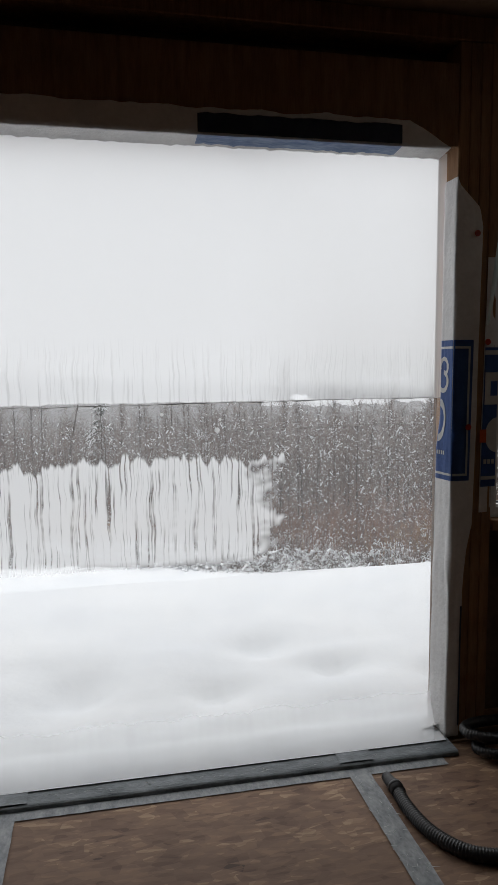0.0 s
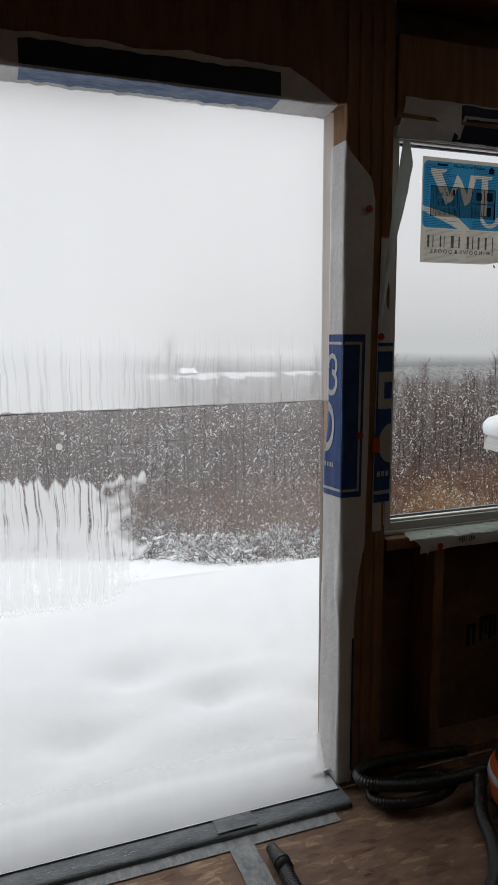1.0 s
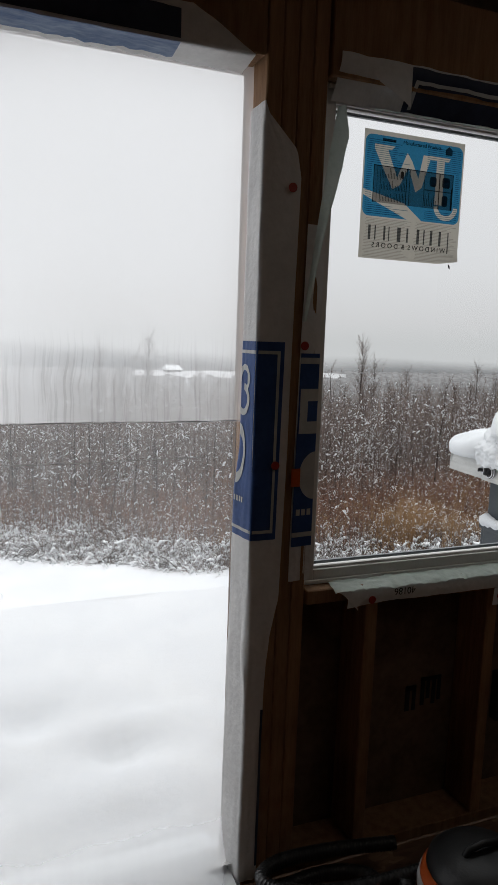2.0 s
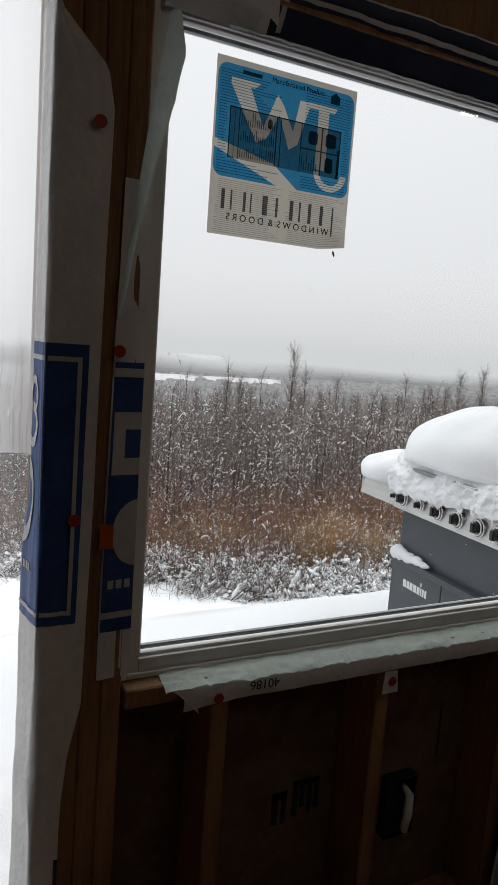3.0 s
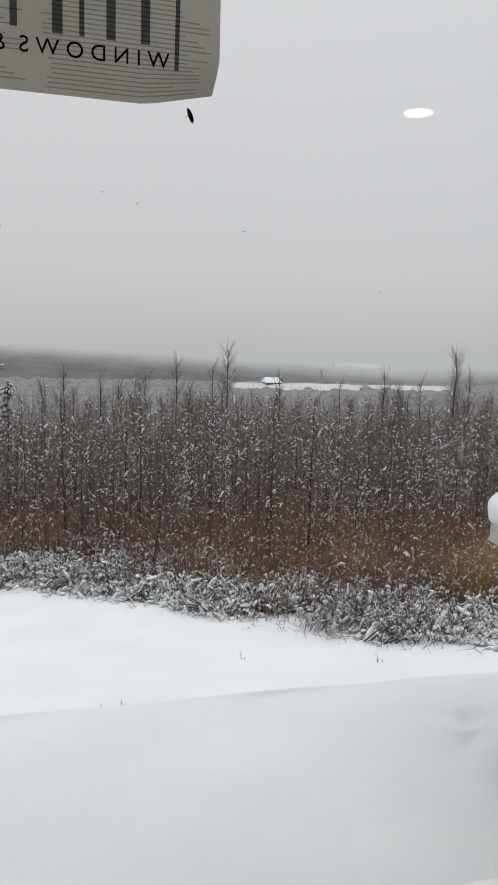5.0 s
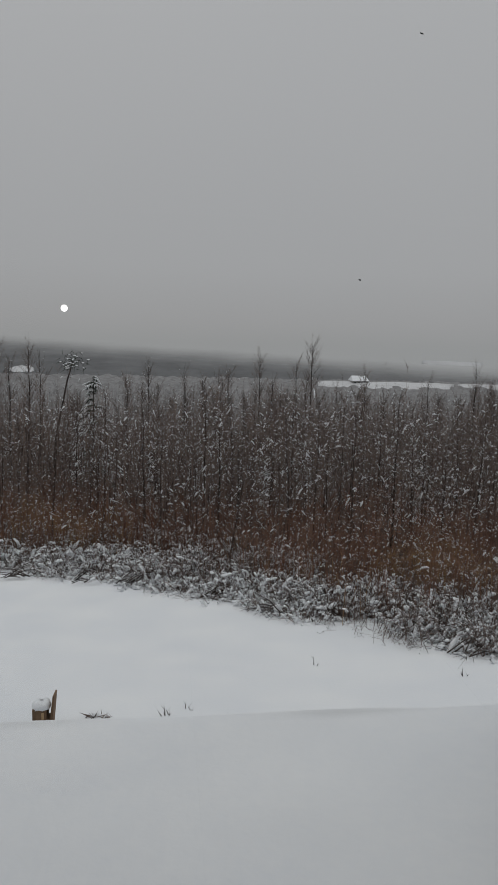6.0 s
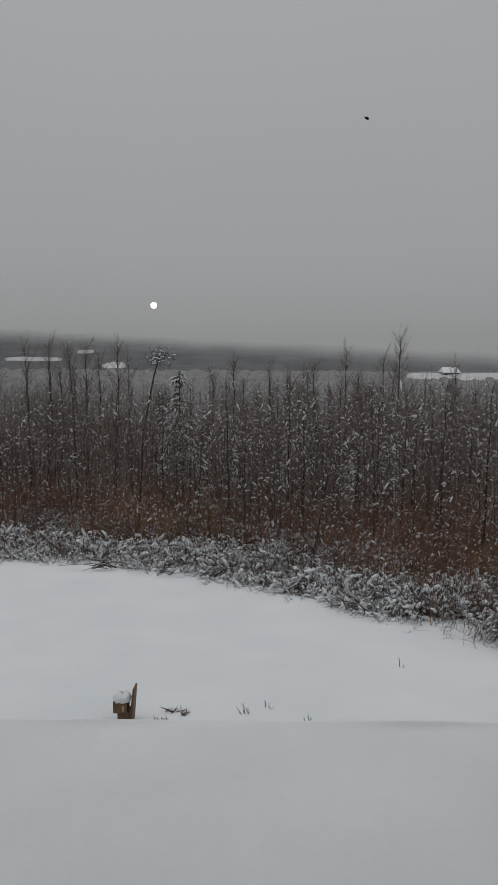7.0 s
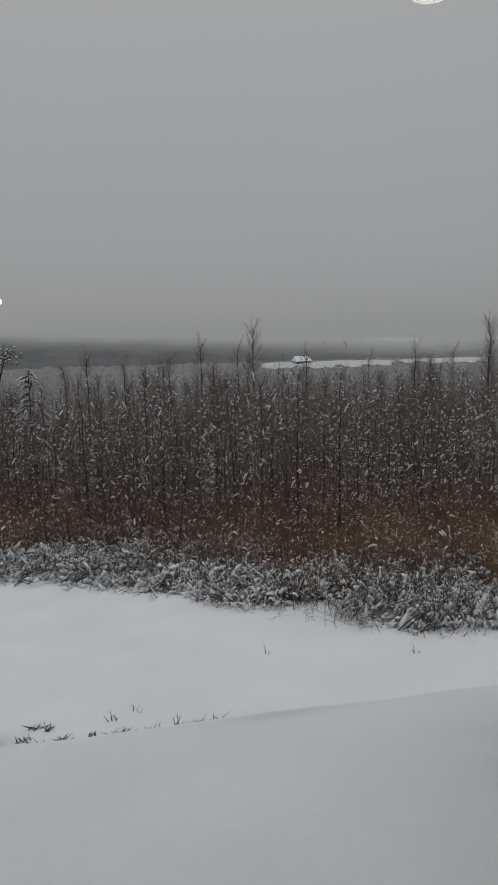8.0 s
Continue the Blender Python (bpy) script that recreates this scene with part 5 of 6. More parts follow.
def grill_snow():
    M = Matrix.Translation((2.175, 1.67, -0.02)) @ pose(0, 0, 0, 0, 0, -5)
    W = 0.80
    g = heap(Geo(), 0.255, -W / 2 + 0.03, 0.345, 0.50, 0.95, 0.305, 26, 64, 0.52, 0.045, square=2.2, full=1.0)
    tagged(part("snow_heap", g.turn(M), snow_m, smooth=True), "deep rounded snow cap on the grill lid", "snow", "snow on the grill")
    g = heap(Geo(), 0.185, 0.205, 0.275, 0.215, 0.800, 0.150, 18, 40, 0.62, 0.04)
    tagged(part("snow_heap", g.turn(M), snow_m, smooth=True), "rounded snow pillow on the grill shelf", "snow", "snow on the grill")
    # snow stuck to the sloping front
    def crust(u, v):
        y = -W + 0.02 + (W + 0.03) * u
        top = 0.985 + 0.02 * ripple(u * 0.6, 2.0)
        low = 0.765 + 0.035 * ripple(u * 1.1, 5.0) + 0.05 * max(0, 0.8 - u) * (1 if ripple(u * 0.9, 9.0) > 0 else 0.2)
        z = low + (top - low) * v
        lumps = 0.55 * noise.noise(Vector((u * 8, v * 3.2, 1.5))) + 0.30 * noise.noise(Vector((u * 19, v * 7.5, 4.5))) + 0.14 * noise.noise(Vector((u * 44, v * 17, 8.5)))
        x = -0.050 + 0.02 * v + 0.05 * v * v - 0.030 * math.sin(v * 2.7) * (0.9 + 1.6 * lumps) - 0.012 * lumps
        return x, y, z
    g = Geo().grid(crust, lin(0, 1, 130), lin(0, 1, 40))
    tagged(part("snow_crust", g.turn(M), snow_m, smooth=True), "lumpy snow stuck on the grill front", "snow", "snow on the grill")
    g = Geo()
    random.seed(21)
    path = [(-0.012 + 0.004 * random.random(), y, 0.442 + 0.010 * random.random()) for y in lin(0.02, -0.30, 15)]
    g.tube(path, [0.016, 0.034, 0.042, 0.033, 0.036, 0.024, 0.029, 0.031, 0.021, 0.024, 0.025, 0.015, 0.018, 0.011, 0.003], 12)
    tagged(part("snow_ridge", g.turn(M), snow_m, smooth=True), "lumpy ridge of snow on the cart ledge", "snow", "snow on the grill")
    random.seed(5)
    fl = Geo()
    for k in range(9):
        fl.lump((-0.0085, random.uniform(-0.75, -0.02), random.uniform(0.1, 0.66)), 0.0015, 0.0025, 0.003)
    tagged(part("snow_fleck", fl.turn(M), snow_m), "small snow flecks on the dark steel", "snow", kind="stuff")
    tagged(part("plank", Geo().box(0.02, 0.30, -0.86, -0.04, 0.003, 0.02).turn(M), plank_m, bevel=0.002), "bare light wooden board under the grill", "board")


grill_snow()


# ==== yard, woods and distance ====
PROFILE = [(-20, -1.12), (2.0, -1.16), (3.4, -1.22), (4.4, -1.295), (6.0, -1.55), (9.0, -2.0), (14, -2.55), (20, -3.5), (30, -5.0), (60, -8.5), (120, -12.0), (200, -14.2), (300, -14.4), (500, -30), (2500, -260)]


def gz(x, y):
    for (a, p), (b_, q) in zip(PROFILE, PROFILE[1:]):
        if y <= b_:
            k = max(0.0, (y - a) / (b_ - a))
            z = p + (q - p) * k
            break
    else:
        z = PROFILE[-1][1]
    near = max(0.0, 1 - abs(y - 10) / 30)
    hollow = 0.045 * math.exp(-((x + 0.15) ** 2 + (y - 4.4) ** 2) / 0.16)
    return z - hollow + near * (0.05 * noise.noise(Vector((x * 0.35, y * 0.35, 0))) + 0.02 * noise.noise(Vector((x * 1.3, y * 1.3, 4))))


def edge_y(x):
    """Where the mown yard ends and the brush begins."""
    pts = [(-30, 14.0), (-3.3, 10.4), (-1.4, 10.0), (-0.1, 9.45), (1.35, 8.4), (2.15, 7.3), (2.9, 6.35), (3.5, 5.6), (4.05, 5.35), (5.2, 5.3), (9, 5.9), (30, 8.0)]
    for (a, p), (b_, q) in zip(pts, pts[1:]):
        if a <= x <= b_:
            return p + (q - p) * (x - a) / (b_ - a) + 0.25 * noise.noise(Vector((x * 0.9, 0, 2)))
    return 9.0


def spaced(marks_):
    out = []
    for a, b_, n in marks_:
        out += lin(a, b_, n)[:-1]
    return out + [marks_[-1][1]]


gx = spaced(((-1500, -60, 12), (-60, -14, 16), (-14, 22, 110), (22, 80, 16), (80, 1500, 12)))
gy = spaced(((-40, 1, 6), (1, 16, 60), (16, 60, 24), (60, 300, 20), (300, 2400, 10)))
ground = part("ground", Geo().grid(lambda x, y: (x, y, gz(x, y)), gx, gy), snow_m, smooth=True)
tagged(ground, "smooth snow-covered yard sloping down to the brush", "ground", kind="structure")


def in_view(x, y, pad=0.0):
    return -0.46 * y - 0.6 - pad < x < 1.12 * y + 1.5 + pad


# ---- saplings ----

UP = Vector((0, 0, 1))


def snow_tuft(g, rnd, c, r, mi=0):
    """A small ragged tuft of snow."""
    a = rnd.uniform(0, 6.283)
    r *= rnd.choice((0.5, 0.7, 0.9, 1.4))
    l_ = r * rnd.uniform(0.8, 2.9)
    d = Vector((math.cos(a), math.sin(a) * 0.6, rnd.gauss(0, 0.7))) * l_
    g.hook(c - d * rnd.uniform(0.3, 1.0), c + UP * r * rnd.uniform(0, 0.8), c + d - UP * r * rnd.uniform(-0.8, 1.2), r, mi)


def snow_strip(g, rnd, p, q, r, mi=0):
    snow_tuft(g, rnd, p.lerp(q, rnd.uniform(0.15, 0.95)) + UP * r * 0.5, r, mi)


def sapling(seed, height, thick, bushy, snowy):
    """A bare young tree of that height; returns its meshes as a thing at the origin."""
    rnd = random.Random(seed)
    trunk, twigs, snow = Geo(), Strands(), Strands()
    n = 9
    lean = (rnd.uniform(-0.05, 0.05), rnd.uniform(-0.05, 0.05))
    pts = []
    for i in range(n):
        k = i / (n - 1)
        pts.append(Vector((lean[0] * height * k * k + 0.03 * rnd.uniform(-1, 1) * k, lean[1] * height * k + 0.03 * rnd.uniform(-1, 1) * k, height * k - 0.05)))
    trunk.tube(pts, [thick * 1.5 * (1 - 0.88 * (i / (n - 1)) ** 0.8) for i in range(n)], 6)

    def at(k):
        f = k * (n - 1)
        i = min(int(f), n - 2)
        return pts[i].lerp(pts[i + 1], f - i)

    for b_ in range(int(bushy * 2.1)):
        k = rnd.uniform(0.12, 0.99) ** 0.75
        p = at(k)
        a = rnd.uniform(0, 6.283)
        rise = rnd.uniform(0.35, 1.5) + 0.9 * k * k
        ln = height * rnd.uniform(0.08, 0.27) * (1.15 - 0.78 * k)
        d = Vector((math.cos(a), math.sin(a), rise)).normalized()
        q = p + d * ln * 0.55
        e = q + (d + Vector((rnd.uniform(-0.25, 0.25), rnd.uniform(-0.25, 0.25), rnd.uniform(0.05, 0.5)))).normalized() * ln * 0.55
        r = thick * 0.15 * (1.1 - k * 0.7) + 0.0018
        twigs.arc(p, q, e, r, r * 0.25)
        if rnd.random() < snowy * 1.2:
            snow_strip(snow, rnd, p, q, rnd.uniform(0.006, 0.013))
        for s in range(rnd.randint(3, 6)):
            f = rnd.uniform(0.2, 0.97)
            o = p.lerp(q, f * 2) if f < 0.5 else q.lerp(e, f * 2 - 1)
            sd = (d + Vector((rnd.uniform(-0.6, 0.6), rnd.uniform(-0.6, 0.6), rnd.uniform(-0.2, 0.6)))).normalized()
            tip = o + sd * ln * rnd.uniform(0.22, 0.6)
            twigs.add(o, tip, 0.0030)
            if rnd.random() < snowy * (0.95 - sd.z * 0.5) * (1.25 - 0.8 * k):
                snow_strip(snow, rnd, o, tip, rnd.uniform(0.005, 0.011))
    t_ = thing("sapling", (0, 0, 0), "bare young tree with snow on its thin twigs", "tree", "young trees")
    part("trunk", trunk, bark_m, t_, smooth=True)
    strand_part("branches", twigs, [twig_m], t_, "thin upright bare twigs")
    tagged(strand_part("twig_snow", snow, [twig_snow_m], t_, "snow clinging to the twigs"), kind="stuff")
    return t_


def conifer(seed, height, width):
    rnd = random.Random(seed)
    t_ = thing("conifer", (0, 0, 0), "small dark conifer with boughs weighed down by snow", "tree", "small conifers")
    part("trunk", Geo().tube([(0, 0, -0.05), (0.02, 0.01, height * 0.5), (0.0, 0.02, height)], [0.035, 0.025, 0.004], 6), bark_m, t_)
    needles, snow = Strands(), Strands()
    for b_ in range(int(height * 22)):
        k = rnd.uniform(0.08, 1.0) ** 0.85
        o = Vector((0, 0, height * k))
        a = rnd.uniform(0, 6.283)
        d = Vector((math.cos(a), math.sin(a), 0))
        side = Vector((-d.y, d.x, 0))
        ln = width * (1.08 - k) * rnd.uniform(0.45, 1.2) + 0.06
        mid = o + d * ln * 0.55 + UP * ln * rnd.uniform(-0.05, 0.22)
        tip = o + d * ln + UP * ln * rnd.uniform(-0.55, -0.1)
        needles.arc(o, mid, tip, 0.008, 0.002)
        for s in range(int(14 + ln * 40)):
            f = rnd.uniform(0.12, 1.0)
            p = o.lerp(mid, f * 2) if f < 0.5 else mid.lerp(tip, f * 2 - 1)
            w = (0.16 * ln * (1.2 - f) + 0.05) * rnd.choice((-1, 1))
            needles.add(p, p + side * w * rnd.uniform(0.5, 1.6) + d * rnd.uniform(0.02, 0.10) + UP * rnd.uniform(-0.10, 0.01), 0.006)
        for s in range(int(2 + ln * 9)):
            f = rnd.uniform(0.3, 0.95)
            p = o.lerp(mid, f * 2) if f < 0.5 else mid.lerp(tip, f * 2 - 1)
            w = rnd.uniform(-1, 1) * (0.2 * ln * (1.2 - f) + 0.05)
            c = p + side * w * 0.6 + d * 0.05 + UP * 0.012
            snow.hook(p + UP * 0.01, c, p + side * w * 1.3 + d * rnd.uniform(0.08, 0.16) - UP * rnd.uniform(0.02, 0.10), rnd.uniform(0.010, 0.024))
    strand_part("crown", needles, [needle_m], t_, "dark drooping needle boughs")
    tagged(strand_part("bough_snow", snow, [twig_snow_m], t_, "clumps of snow on the boughs"), kind="stuff")
    return t_


KINDS = [sapling(31, 3.6, 0.022, 46, 0.45), sapling(32, 4.2, 0.026, 60, 0.4), sapling(33, 3.0, 0.018, 40, 0.5), sapling(34, 5.0, 0.034, 84, 0.3),
         sapling(35, 4.6, 0.028, 52, 0.4), sapling(36, 3.3, 0.020, 58, 0.55), sapling(37, 5.4, 0.036, 110, 0.28)]
FIRS = [conifer(51, 2.4, 0.75), conifer(52, 3.6, 0.95)]
used = set()


def plant(proto, x, y, scale, turn_):
    m = Matrix.Translation((x, y, gz(x, y))) @ Matrix.Rotation(turn_, 4, "Z") @ Matrix.Diagonal((scale, scale, scale, 1))
    if proto.name not in used:
        used.add(proto.name)
        proto.matrix_basis = m
        return
    c = copy_thing(proto, Matrix.Identity(4))
    c.matrix_basis = m


# the ones that stand out above the rest
for kind, x, y, top in ((6, 14.0, 22.7, 1.35), (3, 5.95, 25.3, 1.35), (4, 5.3, 24.4, 0.8), (3, -3.5, 22.0, 1.05), (3, 3.9, 24.0, 0.9), (4, -5.7, 22.5, 1.2), (4, -5.5, 21.6, 1.0),
                        (3, -7.0, 21.0, 1.2), (3, 0.1, 23.0, 0.55), (4, 1.35, 23.5, 0.45), (4, 11.3, 23.0, 0.75), (3, 18.6, 21.5, 0.6), (6, 21.8, 22.0, 0.8), (4, 9.2, 22.0, 0.4), (3, 16.9, 24.0, 0.3),
                        (3, -4.6, 22.3, 1.0), (4, -6.3, 22.0, 1.1), (3, -4.0, 21.5, 0.7), (4, -3.1, 21.8, 0.75), (6, -5.1, 23.0, 0.9), (4, 13.4, 22.0, 0.55), (3, 14.7, 23.0, 0.65),
                        (4, 12.5, 22.5, 0.5), (4, 19.9, 21.0, 0.4), (3, 20.6, 21.3, 0.3), (6, 23.3, 22.0, 1.0), (3, 7.5, 23.5, 0.45), (4, 2.3, 22.5, 0.35), (3, 2.7, 23.2, 0.4)):
    h = (3.6, 4.2, 3.0, 5.0, 4.6, 3.3, 5.4)[kind]
    plant(KINDS[kind], x, y, (top - gz(x, y)) / h, x * 1.7)
rnd = random.Random(177)
for k in range(34):
    y = rnd.uniform(18, 27)
    x = rnd.uniform(-0.42 * y, 1.05 * y)
    kind = rnd.choice((3, 4, 6, 3))
    plant(KINDS[kind], x, y, (1.25 - 0.055 * y + rnd.gauss(0, 0.22) - gz(x, y)) / (5.0 if kind == 3 else 4.6 if kind == 4 else 5.4), rnd.uniform(0, 6.28))
rnd = random.Random(77)
count = 0
while count < 240:
    y = 10.5 + 21 * rnd.random() ** 1.15
    x = rnd.uniform(-0.5 * y, 1.16 * y)
    if y < edge_y(x) + 3.4 or not in_view(x, y, 1.0):
        continue
    k = rnd.choice((0, 1, 2, 4, 5, 0, 2, 5, 1))
    h = (3.6, 4.2, 3.0, 5.0, 4.6, 3.3, 5.4)[k]
    top = 1.4 - 0.09 * y + min(0.25, rnd.gauss(0, 0.45))
    plant(KINDS[k], x, y, max(0.45, (top - gz(x, y)) / h), rnd.uniform(0, 6.28))
    count += 1
for x, y, k, s in ((4.3, 18.4, 0, 0.82), (5.6, 19.3, 0, 0.8), (4.9, 21.5, 1, 0.8), (-1.25, 18.6, 1, 1.02), (17.5, 20.5, 0, 0.95), (1.9, 20.0, 1, 0.8), (19.5, 23, 1, 0.8), (3.2, 16.2, 0, 0.7), (9.6, 15.0, 0, 0.75), (12.4, 17.5, 1, 0.7), (7.1, 17.0, 0, 0.8), (14.8, 19.2, 1, 0.75), (0.4, 16.8, 0, 0.7)):
    plant(FIRS[k], x, y, s, x)

# bent dead stem with a snowy head beside the conifer
lean_t = thing("leaning_stem", (-2.25, 18.2, gz(-2.25, 18.2)), "thin leaning stem with a drooping snowy top", "tree")
z0 = gz(-2.25, 18.2)
part("trunk", Geo().tube([(-2.25, 18.2, z0 - 0.05), (-2.15, 18.2, -1.2), (-1.85, 18.2, 0.3), (-1.68, 18.2, 0.85)], [0.03, 0.026, 0.022, 0.012], 6), bark_m, lean_t, smooth=True)
hd, hs = Geo(), Geo()
for k in range(90):
    o = Vector((-1.72 + rnd.gauss(0, 0.16), 18.2 + rnd.gauss(0, 0.12), 0.78 + rnd.gauss(0, 0.12)))
    hd.twig(o, o + Vector((rnd.gauss(0, 0.1), rnd.gauss(0, 0.1), rnd.gauss(-0.05, 0.08))), 0.008)
    if k % 3 == 0:
        hs.lump(o, 0.04, 0.04, 0.018)
part("drooping_top", hd, needle_m, lean_t)
part("twig_snow", hs, twig_snow_m, lean_t)


# ---- the joined rest of the woods ----
def thicket(n, y0, y1, base_top, spread, mats, seed, name, label, snowy, twigs=14, slim=1.0):
    rnd = random.Random(seed)
    g = Strands()
    done = 0
    while done < n:
        y = y0 + (y1 - y0) * rnd.random()
        x = rnd.uniform(-0.5 * y, 1.18 * y)
        if not in_view(x, y, 2.0) or y < edge_y(x) + 2.6 or rnd.random() > 0.75 + 0.9 * noise.noise(Vector((x * 0.45, y * 0.3, 7))):
            continue
        z = gz(x, y)
        h = max(0.8, 1.4 + base_top * y + min(0.36 + 0.012 * y, rnd.gauss(0, spread)) + 1.7 * spread * noise.noise(Vector((x * 0.45, y * 0.3, 2))) - z)
        r = (0.0045 + 0.00034 * y) * slim * rnd.uniform(0.6, 1.5)
        foot = Vector((x, y, z))
        head = foot + Vector((rnd.gauss(0, 0.04) * h, rnd.gauss(0, 0.04) * h, h))
        bend = foot.lerp(head, 0.55) + Vector((rnd.gauss(0, 0.02) * h, rnd.gauss(0, 0.02) * h, 0))
        g.add(foot, bend, r * 1.25, r * 0.7)
        g.add(bend, head, r * 0.7)
        for t_ in range(twigs):
            k = rnd.uniform(0.15, 0.97)
            o = foot.lerp(bend, k / 0.55) if k < 0.55 else bend.lerp(head, (k - 0.55) / 0.45)
            a = rnd.uniform(0, 6.283)
            ln = h * rnd.uniform(0.05, 0.16) * (1.2 - 0.8 * k)
            e = o + Vector((math.cos(a) * rnd.uniform(0.3, 0.9), math.sin(a) * 0.5, rnd.uniform(0.2, 1.2))) * ln
            g.add(o, e, r * 0.36)
            if rnd.random() < (snowy * 0.8 + 1.3 * snowy * noise.noise(Vector((o.x * 0.6, o.y * 0.4, o.z * 0.8)))) * (1.35 - 0.9 * k):
                snow_strip(g, rnd, o, e, rnd.uniform(0.5, 1.1) * (0.004 + 0.00032 * y), 1)
        done += 1
    return tagged(strand_part(name, g, mats), label, "woods", kind="stuff")


thicket(3300, 10.5, 34, -0.098, 0.5, [twig_m, twig_snow_m], 5, "young_woods", "dense bare saplings dusted with snow", 0.55, 24)
# Further rows use lightened twig colours: haze put into the base colour.
thicket(1800, 34, 80, -0.080, 0.6, [stuff_mat("haze_paled_twigs", (0.12, 0.113, 0.112), (0.27, 0.257, 0.253), 1.0, 1, island=True), twig_snow_m], 6, "deeper_woods", "bare woods further down the slope", 0.30, 20)
thicket(2600, 80, 190, -0.064, 1.0, [far_m, far_m], 8, "far_woods", "bare woods in the valley, distance haze put into their pale colour", 0.0, 9, 0.4)


def tangle():
    """Fine twigs of the under-storey, in all directions, with strips of snow on them."""
    rnd = random.Random(404)
    g = Strands()
    n = 0
    while n < 105000:
        y = 9.0 + 24 * rnd.random() ** 1.2
        x = rnd.uniform(-0.5 * y, 1.18 * y)
        if not in_view(x, y, 1.0) or y < edge_y(x) + 1.8:
            continue
        z = gz(x, y)
        top = 1.3 - 0.10 * y + 0.5 * noise.noise(Vector((x * 0.8, y * 0.8, 6)))
        zz = z + (top - z) * rnd.random() ** 1.15
        a = rnd.uniform(0, 6.283)
        ln = rnd.uniform(0.08, 0.34)
        o = Vector((x, y, zz))
        e = o + Vector((math.cos(a) * 0.7, math.sin(a) * 0.4, rnd.uniform(-0.1, 1.2))) * ln
        low = zz - z < 0.9 + 0.8 * noise.noise(Vector((x * 0.4, y * 0.3, 11)))
        g.add(o, e, 0.0036, 0.0, 2 if low and rnd.random() < 0.75 else 0)
        if rnd.random() < (0.32 if low else 0.50) + 1.1 * noise.noise(Vector((x * 0.7, y * 0.5, zz * 0.7))):
            snow_strip(g, rnd, o, e, rnd.choice((0.006, 0.008, 0.010, 0.013)), 1)
        n += 1
    tagged(strand_part("twig_tangle", g, [twig_m, twig_snow_m, red_twig_m]), "fine tangle of bare twigs flecked with snow", "brush", kind="stuff")


tangle()

floor_w = part("woodland_floor", Geo().grid(lambda x, v: (x, (edge_y(x) + 0.9) + 80 * v * v, gz(x, (edge_y(x) + 0.9) + 80 * v * v) - 0.05 + 0.8 * min(v, 0.1) + 0.2 * v), spaced(((-60, -12, 12), (-12, 26, 120), (26, 150, 20))), lin(0, 1, 60)), litter_m, smooth=True)
tagged(floor_w, "dark woodland litter with patches of snow", "woodland floor", kind="structure")

# Rough treetop sheet; its pale grey carries the valley haze.
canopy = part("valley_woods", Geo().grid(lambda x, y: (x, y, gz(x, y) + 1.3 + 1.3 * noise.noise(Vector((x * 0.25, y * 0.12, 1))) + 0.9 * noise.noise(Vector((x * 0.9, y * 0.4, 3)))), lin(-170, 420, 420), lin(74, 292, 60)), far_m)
tagged(canopy, "treetops filling the valley, distance haze put into their grey", "woods", kind="stuff")

# ---- brush at the yard's edge ----
PATCHES = ((5.9, 8.0, 0.8), (5.4, 6.9, 0.5), (4.4, 9.0, 0.4), (6.6, 7.4, 0.6), (7.8, 8.4, 0.8), (-0.9, 12.4, 0.7))


def brush(n, lo, hi, h0, h1, mats, seed, name, label, snowy, droop, r0, clump=6, patches=()):
    rnd = random.Random(seed)
    g = Strands()
    done = 0
    while done < n:
        if patches and rnd.random() < 0.75:
            cx, cy, cr = rnd.choice(patches)
            x, y = rnd.gauss(cx, cr), rnd.gauss(cy, cr)
            if y < edge_y(x) + lo:
                continue
        else:
            x = rnd.uniform(-9, 24)
            y = edge_y(x) + lo + (hi - lo) * rnd.random()
            if rnd.random() > 0.67 + 1.5 * noise.noise(Vector((x * 0.5, y * 0.5, seed))):
                continue
        if not in_view(x, y, 1.0):
            continue
        for c in range(clump):
            px, py = x + rnd.gauss(0, 0.10), y + rnd.gauss(0, 0.10)
            z = gz(px, py) - 0.02
            h = rnd.uniform(h0, h1) * (1 + 0.6 * noise.noise(Vector((x * 0.8, y * 0.8, seed + 4))))
            a = rnd.uniform(0, 6.283)
            dx, dy = math.cos(a) * h * droop * rnd.random(), math.sin(a) * h * droop * rnd.random()
            p, q = Vector((px, py, z)), Vector((px + dx * 0.4, py + dy * 0.4, z + h * 0.62))
            e = Vector((px + dx * 1.2, py + dy * 1.2, z + h * (1.0 - 0.5 * droop * rnd.random())))
            g.add(p, q, r0, r0 * 0.7)
            g.add(q, e, r0 * 0.7)
            for t_ in range(3):
                o = p.lerp(q, rnd.random()) if rnd.random() < 0.4 else q.lerp(e, rnd.random())
                w = o + Vector((rnd.gauss(0, 0.10), rnd.gauss(0, 0.10), rnd.uniform(-0.03, 0.14)))
                g.add(o, w, r0 * 0.55)
                if rnd.random() < snowy:
                    snow_strip(g, rnd, o, w, rnd.uniform(0.004, 0.009), 1)
            if rnd.random() < snowy * 1.2:
                snow_strip(g, rnd, q, e, rnd.uniform(0.005, 0.012), 1)
        done += 1
    return tagged(strand_part(name, g, mats), label, "brush", kind="stuff")


